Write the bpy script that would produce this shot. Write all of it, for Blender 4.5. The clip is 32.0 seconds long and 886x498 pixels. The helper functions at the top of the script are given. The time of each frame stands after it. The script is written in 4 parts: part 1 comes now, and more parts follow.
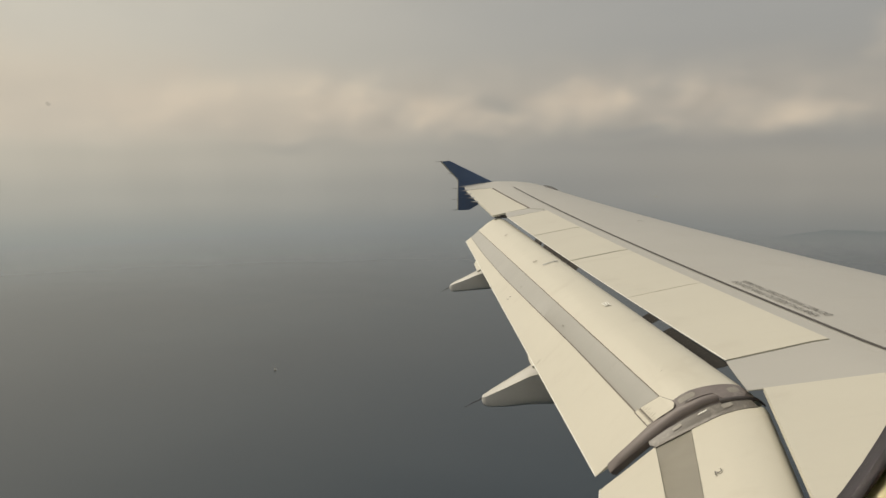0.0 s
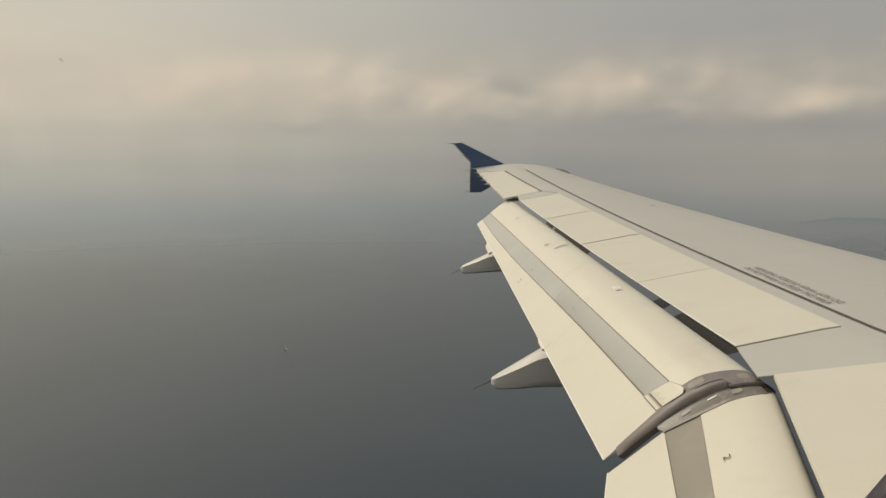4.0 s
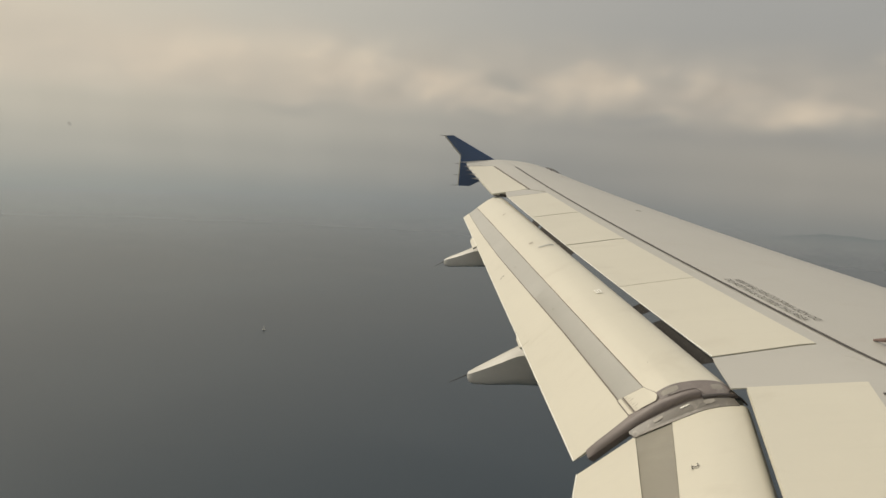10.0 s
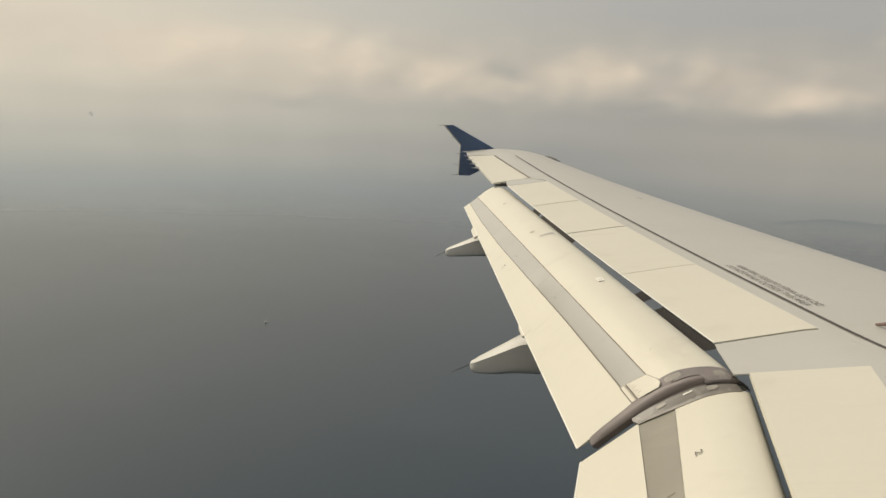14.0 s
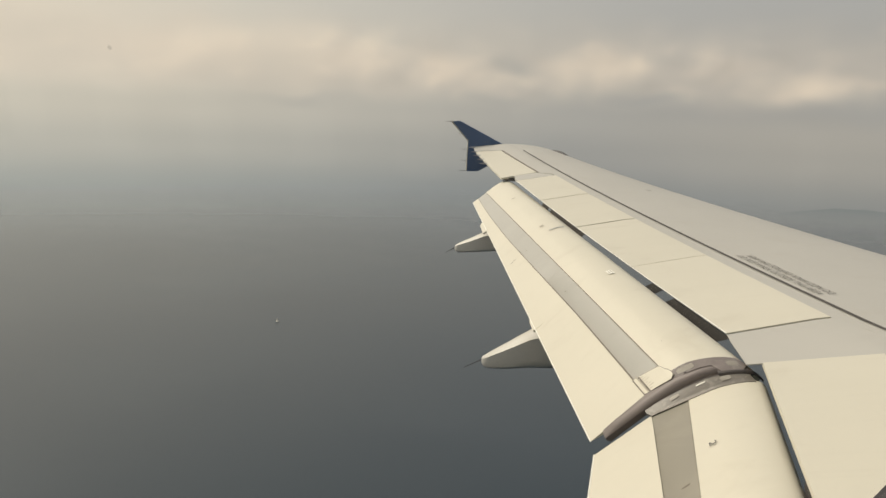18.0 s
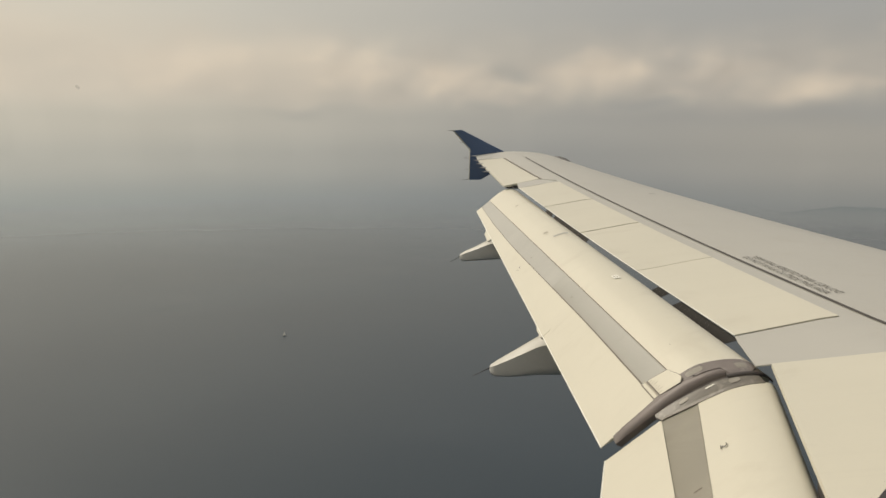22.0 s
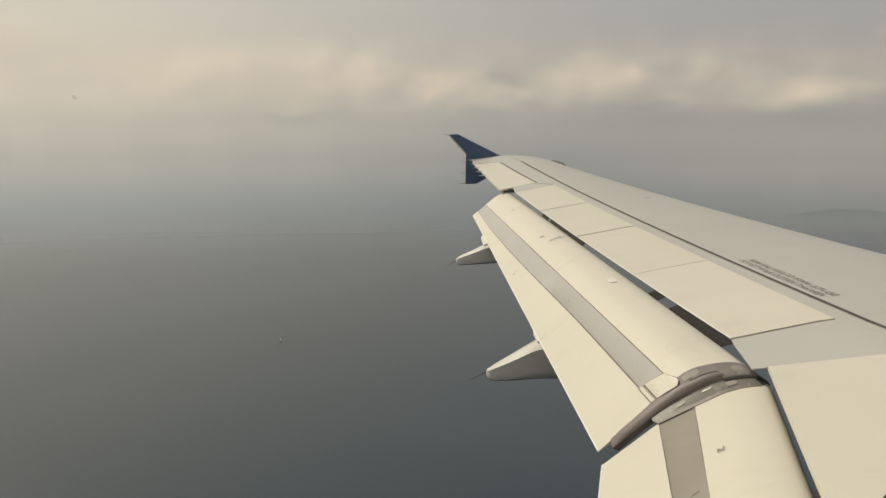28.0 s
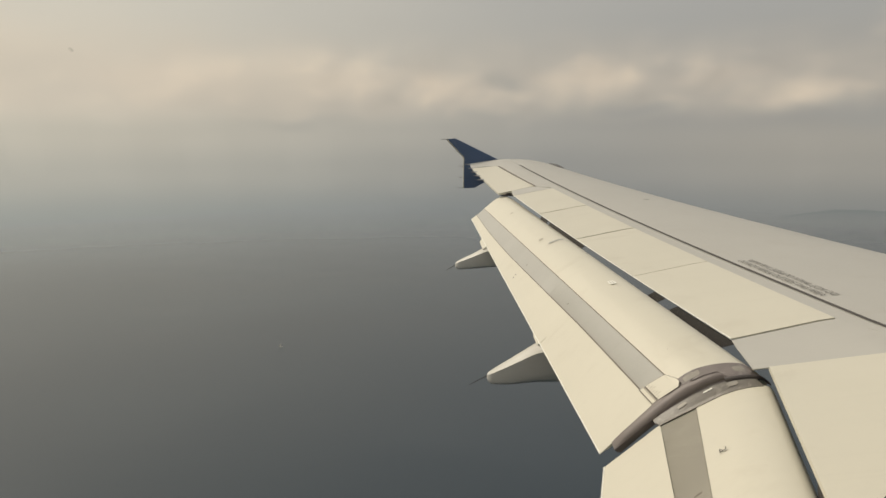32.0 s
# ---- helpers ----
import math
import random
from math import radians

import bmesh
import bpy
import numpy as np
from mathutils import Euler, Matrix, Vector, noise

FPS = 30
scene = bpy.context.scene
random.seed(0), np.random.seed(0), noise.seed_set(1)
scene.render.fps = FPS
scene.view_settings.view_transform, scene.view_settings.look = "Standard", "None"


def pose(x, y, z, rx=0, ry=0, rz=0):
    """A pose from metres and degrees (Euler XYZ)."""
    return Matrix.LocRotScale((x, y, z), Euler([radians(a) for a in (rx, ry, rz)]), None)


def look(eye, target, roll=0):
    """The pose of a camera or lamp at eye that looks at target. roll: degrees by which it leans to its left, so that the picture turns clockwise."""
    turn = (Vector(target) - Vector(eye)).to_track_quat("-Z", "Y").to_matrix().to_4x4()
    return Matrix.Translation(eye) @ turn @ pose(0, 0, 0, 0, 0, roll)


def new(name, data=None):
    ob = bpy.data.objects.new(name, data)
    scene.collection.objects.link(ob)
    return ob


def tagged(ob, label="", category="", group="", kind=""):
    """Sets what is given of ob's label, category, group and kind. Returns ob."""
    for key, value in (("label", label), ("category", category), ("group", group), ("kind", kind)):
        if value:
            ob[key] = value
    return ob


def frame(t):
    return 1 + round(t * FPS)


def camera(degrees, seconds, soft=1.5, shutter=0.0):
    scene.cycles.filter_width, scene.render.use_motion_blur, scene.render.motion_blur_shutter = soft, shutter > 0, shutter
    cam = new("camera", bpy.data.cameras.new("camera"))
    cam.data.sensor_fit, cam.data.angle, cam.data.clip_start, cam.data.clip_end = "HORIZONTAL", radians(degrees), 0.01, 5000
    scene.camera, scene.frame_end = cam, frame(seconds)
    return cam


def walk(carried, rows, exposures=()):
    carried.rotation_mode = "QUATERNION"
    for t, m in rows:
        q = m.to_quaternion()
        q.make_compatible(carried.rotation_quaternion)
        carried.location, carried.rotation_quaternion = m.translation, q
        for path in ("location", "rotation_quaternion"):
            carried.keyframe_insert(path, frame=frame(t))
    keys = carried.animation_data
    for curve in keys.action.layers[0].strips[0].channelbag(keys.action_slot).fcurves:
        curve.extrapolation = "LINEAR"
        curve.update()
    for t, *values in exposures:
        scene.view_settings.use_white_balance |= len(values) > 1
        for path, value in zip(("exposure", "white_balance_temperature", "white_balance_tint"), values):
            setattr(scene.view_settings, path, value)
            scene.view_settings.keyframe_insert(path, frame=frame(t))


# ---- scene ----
LENS = 53.98
BANK = pose(0, 0, 0, -2.451, 2.940, -0.063)

PATH = (
    (0, 0.5406, 1.7792, 1.2582, 85.599, 0.852, 14.628),
    (0.5, 0.5395, 1.7815, 1.2566, 85.457, 1.100, 14.660),
    (1, 0.5384, 1.7811, 1.2569, 85.073, 1.131, 14.641),
    (1.5, 0.5389, 1.7806, 1.2577, 84.830, 1.260, 14.601),
    (2, 0.5393, 1.7821, 1.2571, 84.729, 1.124, 14.546),
    (2.5, 0.5398, 1.7800, 1.2599, 84.746, 1.240, 14.568),
    (4.5, 0.5363, 1.7833, 1.2558, 84.116, -0.285, 15.857),
    (5, 0.5334, 1.7852, 1.2569, 82.717, -0.107, 16.507),
    (5.5, 0.5338, 1.7876, 1.2535, 81.931, -0.154, 17.013),
    (6, 0.5338, 1.7872, 1.2566, 81.983, -0.106, 17.228),
    (6.5, 0.5345, 1.7899, 1.2565, 82.250, -0.322, 16.995),
    (7, 0.5340, 1.7906, 1.2574, 82.510, -0.562, 16.680),
    (7.5, 0.5367, 1.7836, 1.2581, 82.489, -1.073, 16.297),
    (8, 0.5372, 1.7838, 1.2588, 82.656, -2.206, 16.027),
    (8.5, 0.5368, 1.7794, 1.2614, 83.177, -2.962, 15.640),
    (9, 0.5377, 1.7789, 1.2629, 83.838, -3.594, 15.351),
    (9.5, 0.5379, 1.7777, 1.2650, 84.013, -3.652, 15.050),
    (10, 0.5385, 1.7794, 1.2661, 83.863, -3.684, 14.785),
    (10.5, 0.5374, 1.7794, 1.2648, 83.455, -3.390, 14.639),
    (11, 0.5361, 1.7792, 1.2640, 82.926, -3.449, 14.587),
    (11.5, 0.5348, 1.7780, 1.2632, 82.587, -3.354, 14.617),
    (12, 0.5348, 1.7755, 1.2650, 82.572, -3.314, 14.657),
    (12.5, 0.5341, 1.7776, 1.2618, 82.783, -3.183, 14.664),
    (13, 0.5348, 1.7782, 1.2619, 82.923, -3.239, 14.768),
    (13.5, 0.5341, 1.7752, 1.2628, 82.977, -2.990, 14.792),
    (14, 0.5370, 1.7778, 1.2655, 83.205, -2.950, 14.770),
    (14.5, 0.5354, 1.7770, 1.2628, 83.410, -2.748, 14.747),
    (16.5, 0.5381, 1.7809, 1.2618, 82.649, -2.130, 14.898),
    (17, 0.5352, 1.7736, 1.2597, 82.986, -2.280, 14.980),
    (17.5, 0.5323, 1.7748, 1.2559, 83.100, -2.058, 15.020),
    (18, 0.5353, 1.7782, 1.2584, 82.965, -1.825, 15.250),
    (18.5, 0.5383, 1.7819, 1.2583, 82.859, -1.539, 15.455),
    (19, 0.5407, 1.7829, 1.2591, 82.820, -1.407, 15.507),
    (19.5, 0.5418, 1.7810, 1.2625, 82.797, -0.832, 15.381),
    (20, 0.5412, 1.7825, 1.2616, 82.931, -0.535, 15.299),
    (20.5, 0.5407, 1.7840, 1.2615, 83.126, -0.292, 15.256),
    (21, 0.5372, 1.7813, 1.2570, 83.377, -0.411, 15.323),
    (21.5, 0.5374, 1.7806, 1.2587, 83.546, -0.328, 15.349),
    (22, 0.5381, 1.7799, 1.2605, 83.570, -0.174, 15.394),
    (22.5, 0.5385, 1.7828, 1.2588, 83.560, -0.078, 15.455),
    (23, 0.5363, 1.7830, 1.2549, 83.693, 0.006, 15.517),
    (23.5, 0.5386, 1.7835, 1.2562, 84.256, -0.154, 15.418),
    (24, 0.5389, 1.7797, 1.2577, 84.813, 0.140, 15.093),
    (24.5, 0.5372, 1.7788, 1.2574, 84.816, 0.269, 14.762),
    (25, 0.5384, 1.7791, 1.2600, 84.585, 0.111, 14.522),
    (25.5, 0.5364, 1.7799, 1.2584, 84.041, 0.100, 14.457),
    (27.5, 0.5357, 1.7774, 1.2623, 83.648, -0.046, 14.820),
    (28, 0.5380, 1.7799, 1.2610, 83.845, -0.000, 15.133),
    (28.5, 0.5380, 1.7803, 1.2621, 83.798, -0.126, 15.449),
    (29, 0.5372, 1.7825, 1.2621, 83.421, 0.071, 15.675),
    (29.5, 0.5365, 1.7807, 1.2595, 83.351, 0.038, 15.737),
    (30, 0.5373, 1.7832, 1.2583, 83.705, -0.335, 15.758),
    (30.5, 0.5378, 1.7824, 1.2611, 84.079, -0.067, 15.503),
    (31, 0.5373, 1.7828, 1.2584, 84.419, -0.074, 15.275),
    (31.5, 0.5365, 1.7799, 1.2578, 84.400, 0.411, 15.073),
    (32, 0.5357, 1.7825, 1.2557, 84.154, 0.641, 14.994),

)
cam = camera(LENS, 32.0)
EXPOSURES = [(0.0, -0.09, 6500, 10), (2.5, -0.07, 6500, 10), (5.0, -0.04, 6500, 10), (6.2, 0.04, 6500, 10), (8.0, 0.05, 6500, 10), (9.0, 0.0, 6500, 10), (10.0, -0.04, 6500, 10), (11.4, -0.02, 6500, 10), (12.0, -0.03, 6380, 9), (13.2, -0.02, 6380, 9),
             (14.0, 0.15, 6500, 10), (14.6, 0.13, 6500, 10), (16.2, 0.02, 6420, 9), (17.0, -0.05, 6380, 9), (18.0, 0.14, 6500, 10), (19.0, 0.06, 6500, 10), (20.0, 0.02, 6500, 10), (28.0, 0.03, 6500, 10), (32.0, 0.01, 6500, 10)]
walk(cam, [(t, pose(x, y, z, rx, ry, rz)) for t, x, y, z, rx, ry, rz in PATH], EXPOSURES)

# ---- sky and sun ----
SUN_ELEVATION, SUN_AZIMUTH = 42.0, -62.0      # azimuth from +y towards +x
ce, se = math.cos(radians(SUN_ELEVATION)), math.sin(radians(SUN_ELEVATION))
ca, sa = math.cos(radians(SUN_AZIMUTH)), math.sin(radians(SUN_AZIMUTH))
world = bpy.data.worlds.new("sky")
scene.world = world
world.use_nodes = True


class Graph:
    """A short way to write node graphs."""

    def __init__(self, tree):
        self.tree = tree
        tree.nodes.clear()

    def node(self, kind, **values):
        n = self.tree.nodes.new(kind)
        for key, value in values.items():
            setattr(n, key, value)
        return n

    def put(self, socket, value):
        if hasattr(value, "is_output"):
            self.tree.links.new(value, socket)
        elif isinstance(value, (tuple, list)):
            socket.default_value = (*value, 1.0)[:len(socket.default_value)]
        else:
            socket.default_value = value

    def math(self, op, a, b=0.0, c=0.0, clamp=False):
        n = self.node("ShaderNodeMath", operation=op, use_clamp=clamp)
        for s, v in zip(n.inputs, (a, b, c)):
            self.put(s, v)
        return n.outputs[0]

    def mix(self, f, a, b, blend="MIX"):
        n = self.node("ShaderNodeMix", data_type="RGBA", blend_type=blend)
        self.put(n.inputs["Factor"], f)
        self.put(n.inputs[6], a)
        self.put(n.inputs[7], b)
        return n.outputs[2]

    def step(self, v, a, b, smooth=True):
        n = self.node("ShaderNodeMapRange", interpolation_type="SMOOTHSTEP" if smooth else "LINEAR")
        self.put(n.inputs[0], v)
        self.put(n.inputs[1], a)
        self.put(n.inputs[2], b)
        return n.outputs[0]

    def noise(self, vec, scale, detail=4.0, rough=0.55, distort=0.0):
        n = self.node("ShaderNodeTexNoise")
        if vec is not None:
            self.put(n.inputs["Vector"], vec)
        n.inputs["Scale"].default_value = scale
        n.inputs["Detail"].default_value = detail
        n.inputs["Roughness"].default_value = rough
        n.inputs["Distortion"].default_value = distort
        return n.outputs["Fac"]

    def ramp(self, f, stops):
        n = self.node("ShaderNodeValToRGB")
        n.color_ramp.interpolation = "EASE"
        e = n.color_ramp.elements
        while len(e) < len(stops):
            e.new(0.5)
        for el, (p, c) in zip(e, stops):
            el.position, el.color = p, (*c, 1.0)
        self.put(n.inputs[0], f)
        return n.outputs[0]


# puffs of cloud: bearing, height, half width, half height (degrees), softness, strength, how strongly its lit top shows
LIT, DIM = (0.715, 0.605, 0.468), (0.330, 0.324, 0.297)
PUFFS = (
    (-46.0, 6.4, 26.0, 4.4, 1.0, 0.42, 1.0),
    (-30.0, 5.2, 10.0, 2.4, 1.0, 0.46, 1.0),
    (-21.5, 4.9, 6.0, 1.9, 1.0, 0.50, 0.9),
    (-24.0, 2.7, 5.0, 0.9, 1.0, 0.30, 0.0),
    (-14.6, 4.5, 4.0, 1.7, 0.95, 0.80, 0.85),
    (-10.1, 4.8, 2.3, 1.5, 1.0, 0.50, 0.0),
    (-12.2, 3.0, 3.6, 0.8, 1.0, 0.40, 0.0),
    (-5.3, 4.8, 4.8, 1.7, 0.95, 0.85, 0.85),
    (-2.6, 3.2, 4.0, 0.9, 1.0, 0.66, 0.0),
    (2.6, 4.9, 3.4, 1.2, 1.0, 0.34, 0.8),
    (7.8, 3.7, 4.8, 1.5, 0.95, 0.72, 0.85),
    (10.0, 2.3, 4.6, 0.9, 1.0, 0.40, 0.0),
    (15.2, 8.3, 5.2, 2.4, 0.70, 0.62, 0.8),
    (15.6, 5.8, 4.6, 1.9, 0.85, 0.55, 0.0),
)


def sky():
    g = Graph(world.node_tree)
    way = g.node("ShaderNodeTexCoord").outputs["Generated"]
    sep = g.node("ShaderNodeSeparateXYZ")
    g.put(sep.inputs[0], way)
    x, y, z = sep.outputs
    elev = g.math("MULTIPLY", g.math("ARCSINE", z), 57.2958)
    azim = g.math("MULTIPLY", g.math("ARCTAN2", x, y), 57.2958)
    # clear sky high above the haze
    nishita = g.node("ShaderNodeTexSky", sky_type="NISHITA", sun_disc=False,
                     sun_elevation=radians(SUN_ELEVATION), sun_rotation=radians(SUN_AZIMUTH))
    nishita.dust_density = 4.0
    blue = g.mix(1.0, nishita.outputs[0], (0.10, 0.10, 0.10), "MULTIPLY")
    # haze and cloud cover, by height over the horizon (degrees)
    h = g.math("DIVIDE", g.math("ADD", elev, 10.0), 50.0, clamp=True)
    cover = g.ramp(h, [(0.0, (0.150, 0.165, 0.166)), (0.13, (0.199, 0.212, 0.212)), (0.19, (0.268, 0.268, 0.253)), (0.235, (0.312, 0.305, 0.281)),
                       (0.31, (0.370, 0.360, 0.330)), (0.42, (0.385, 0.380, 0.358)), (1.0, (0.42, 0.42, 0.41))])
    # lighter and warmer towards the sun's side
    toward = g.step(azim, 6.0, -50.0)
    cover = g.mix(toward, cover, g.mix(1.0, cover, g.mix(g.step(elev, -3.0, 3.0), (1.71, 1.65, 1.50), (1.75, 1.66, 1.48)), "MULTIPLY"))
    near_sea = g.math("MULTIPLY", g.step(azim, -10.0, 8.0), g.math("MULTIPLY", g.step(elev, 3.5, 0.0), g.step(elev, -9.0, -4.0)))
    cover = g.mix(near_sea, cover, g.mix(1.0, cover, (1.28, 1.22, 1.14), "MULTIPLY"))
    # dimmer away from the sun and overhead
    aim = g.node("ShaderNodeVectorMath", operation="DOT_PRODUCT")
    g.put(aim.inputs[0], way)
    aim.inputs[1].default_value = (ce * sa, ce * ca, se)
    glow = g.math("MULTIPLY_ADD", g.step(aim.outputs["Value"], -0.9, 0.45), 0.50, 0.50)
    cover = g.mix(1.0, cover, glow, "MULTIPLY")
    # cloud banks low over the sea, in degrees of azimuth and height, made uneven by noise
    flat = g.node("ShaderNodeCombineXYZ")
    g.put(flat.inputs[0], g.math("MULTIPLY", azim, 0.11))
    g.put(flat.inputs[1], g.math("MULTIPLY", elev, 0.26))
    slow = g.noise(flat.outputs[0], 0.9, 4.0, 0.5, 0.2)
    even = g.node("ShaderNodeCombineXYZ")
    g.put(even.inputs[0], g.math("MULTIPLY", azim, 0.21))
    g.put(even.inputs[1], g.math("MULTIPLY", elev, 0.30))
    rag1 = g.noise(even.outputs[0], 1.0, 2.5, 0.42, 0.1)
    lift = g.node("ShaderNodeVectorMath", operation="ADD")
    g.put(lift.inputs[0], even.outputs[0])
    lift.inputs[1].default_value = (31.7, 12.3, 4.1)
    rag2 = g.noise(lift.outputs[0], 1.0, 2.5, 0.42, 0.1)
    az = g.math("MULTIPLY_ADD", g.math("SUBTRACT", rag1, 0.5), 6.0, azim)
    el = g.math("MULTIPLY_ADD", g.math("SUBTRACT", rag2, 0.5), 2.6, elev)

    sky_col = cover
    wavy = g.math("MULTIPLY_ADD", g.math("SUBTRACT", rag2, 0.5), 1.6, elev)
    strip = g.math("MULTIPLY", g.step(wavy, 1.9, 4.4), g.step(wavy, 8.8, 4.8))
    strip = g.math("MULTIPLY", strip, g.math("MULTIPLY_ADD", slow, 0.9, 0.2))
    sky_col = g.mix(g.math("MULTIPLY", strip, 0.80), sky_col, g.mix(toward, (0.535, 0.466, 0.376), (0.715, 0.612, 0.482)))
    for a0, e0, ra, re, soft, amount, top in PUFFS:
        u = g.math("DIVIDE", g.math("SUBTRACT", az, a0), ra)
        v = g.math("DIVIDE", g.math("SUBTRACT", el, e0), re)
        r = g.math("SQRT", g.math("ADD", g.math("MULTIPLY", u, u), g.math("MULTIPLY", v, v)))
        body = g.math("MULTIPLY", g.step(r, 1.0, 1.0 - soft), amount)
        # the sun stands high to the left of the puffs
        sunny = g.math("SUBTRACT", g.math("MULTIPLY", v, 0.8), g.math("MULTIPLY", u, 0.5))
        tone = g.mix(g.math("MULTIPLY", g.step(sunny, -0.95, 0.25), top), DIM, LIT)
        sky_col = g.mix(body, sky_col, tone)
    high = g.math("MULTIPLY", g.step(slow, 0.38, 0.66), g.step(elev, 5.0, 12.0))
    sky_col = g.mix(g.math("MULTIPLY", high, 0.35), sky_col, g.mix(1.0, sky_col, (0.82, 0.835, 0.86), "MULTIPLY"))
    # round heads of the low puffs, lit from the upper left
    heads = g.node("ShaderNodeCombineXYZ")
    g.put(heads.inputs[0], g.math("MULTIPLY", g.math("MULTIPLY_ADD", g.math("SUBTRACT", rag2, 0.5), 3.4, azim), 0.34))
    g.put(heads.inputs[1], g.math("MULTIPLY", g.math("MULTIPLY_ADD", g.math("SUBTRACT", rag1, 0.5), 2.8, elev), 0.42))

    def billow(offset):
        at = g.node("ShaderNodeVectorMath", operation="ADD")
        g.put(at.inputs[0], heads.outputs[0])
        at.inputs[1].default_value = offset
        n = g.node("ShaderNodeTexVoronoi", voronoi_dimensions="2D", feature="SMOOTH_F1")
        g.put(n.inputs["Vector"], at.outputs[0])
        n.inputs["Scale"].default_value = 1.0
        n.inputs["Detail"].default_value = 0.6
        n.inputs["Roughness"].default_value = 0.35
        n.inputs["Smoothness"].default_value = 1.0
        return n.outputs["Distance"]

    low = g.math("MULTIPLY", g.step(elev, 2.2, 4.0), g.step(elev, 8.5, 5.2))
    low = g.math("MULTIPLY", low, g.math("MULTIPLY_ADD", g.step(azim, -34.0, -16.0), 0.80, 0.20))
    low = g.math("MULTIPLY", low, g.step(slow, 0.25, 0.65))
    relief = g.math("MULTIPLY", g.math("SUBTRACT", billow((-0.16, 0.20, 0.0)), billow((0.10, -0.14, 0.0))), low)
    sky_col = g.mix(g.math("MULTIPLY", relief, 1.5, clamp=True), sky_col, g.mix(1.0, sky_col, (1.30, 1.25, 1.17), "MULTIPLY"))
    sky_col = g.mix(g.math("MULTIPLY", relief, -1.1, clamp=True), sky_col, g.mix(1.0, sky_col, (0.76, 0.77, 0.79), "MULTIPLY"))
    # fine unevenness everywhere
    mottle = g.math("MULTIPLY_ADD", g.math("SUBTRACT", slow, 0.5), 0.12, 1.0)
    sky_col = g.mix(1.0, sky_col, mottle, "MULTIPLY")
    thin = g.step(elev, 20.0, 75.0)
    sky_col = g.mix(g.math("MULTIPLY", thin, 0.35), sky_col, blue)
    bg = g.node("ShaderNodeBackground")
    g.put(bg.inputs[0], sky_col)
    bg.inputs[1].default_value = 1.0
    out = g.node("ShaderNodeOutputWorld")
    g.tree.links.new(bg.outputs[0], out.inputs[0])


sky()
sun = new("sun", bpy.data.lights.new("sun", "SUN"))
sun.data.energy, sun.data.angle, sun.data.color = 2.5, radians(12.0), (1.0, 0.90, 0.74)
sun.matrix_world = look((60 * ce * sa, 60 * ce * ca, 60 * se), (0, 0, 0))


# ---- materials ----
def surface(name, colour, rough=0.4, metal=0.0, vary=0.12, grain=0.04, scale=1.2, streak=0.0, bump=0.02, spec=0.5, per_piece=0.0, smudge=0.0, fleck=0.0):
    """Paint, metal or rubber: broad stains, fine grain, streaks along the airflow and slight waviness."""
    m = bpy.data.materials.new(name)
    m.use_nodes = True
    g = Graph(m.node_tree)
    where = g.node("ShaderNodeTexCoord").outputs["Object"]
    broad = g.noise(where, scale, 5.0, 0.6, 0.3)
    fine = g.noise(where, scale * 30.0, 4.0, 0.6)
    f = g.math("MULTIPLY_ADD", g.math("SUBTRACT", broad, 0.5), vary * 2.0, 1.0)
    f = g.math("MULTIPLY_ADD", g.math("SUBTRACT", fine, 0.5), grain * 2.0, f)
    if per_piece:
        r = g.node("ShaderNodeObjectInfo").outputs["Random"]
        f = g.math("MULTIPLY_ADD", g.math("SUBTRACT", r, 0.5), per_piece * 2.0, f)
    col = g.mix(1.0, colour, g.ramp(g.math("MULTIPLY", f, 0.5), [(0.0, (0, 0, 0)), (1.0, (2, 2, 2))]), "MULTIPLY")
    n = g.tree.nodes
    for node in n:
        if node.bl_idname == "ShaderNodeValToRGB":
            node.color_ramp.interpolation = "LINEAR"
    if streak:
        mp = g.node("ShaderNodeMapping")
        g.put(mp.inputs[0], where)
        mp.inputs["Scale"].default_value = (0.5, 9.0, 2.0)
        s = g.step(g.noise(mp.outputs[0], 1.6, 6.0, 0.65, 0.5), 0.52, 0.80)
        col = g.mix(g.math("MULTIPLY", s, streak), col, (0.20, 0.175, 0.14))
    if smudge:
        s = g.step(g.noise(where, 2.3, 4.0, 0.6, 0.8), 0.56, 0.74)
        col = g.mix(g.math("MULTIPLY", s, smudge), col, (0.33, 0.27, 0.19))
    if fleck:
        s = g.step(g.noise(where, scale * 2.6, 3.0, 0.5, 1.2), 0.56, 0.64)
        col = g.mix(g.math("MULTIPLY", s, fleck), col, (0.50, 0.48, 0.42))
    b = g.node("ShaderNodeBsdfPrincipled")
    g.put(b.inputs["Base Color"], col)
    b.inputs["Metallic"].default_value = metal
    b.inputs["Specular IOR Level"].default_value = spec
    g.put(b.inputs["Roughness"], g.math("MULTIPLY_ADD", g.math("SUBTRACT", fine, 0.5), 0.2, rough))
    if bump:
        bp = g.node("ShaderNodeBump")
        bp.inputs["Strength"].default_value = 0.25
        bp.inputs["Distance"].default_value = bump
        g.put(bp.inputs["Height"], g.math("ADD", broad, g.math("MULTIPLY", fine, 0.05)))
        g.put(b.inputs["Normal"], bp.outputs[0])
    g.tree.links.new(b.outputs[0], g.node("ShaderNodeOutputMaterial").inputs[0])
    return m


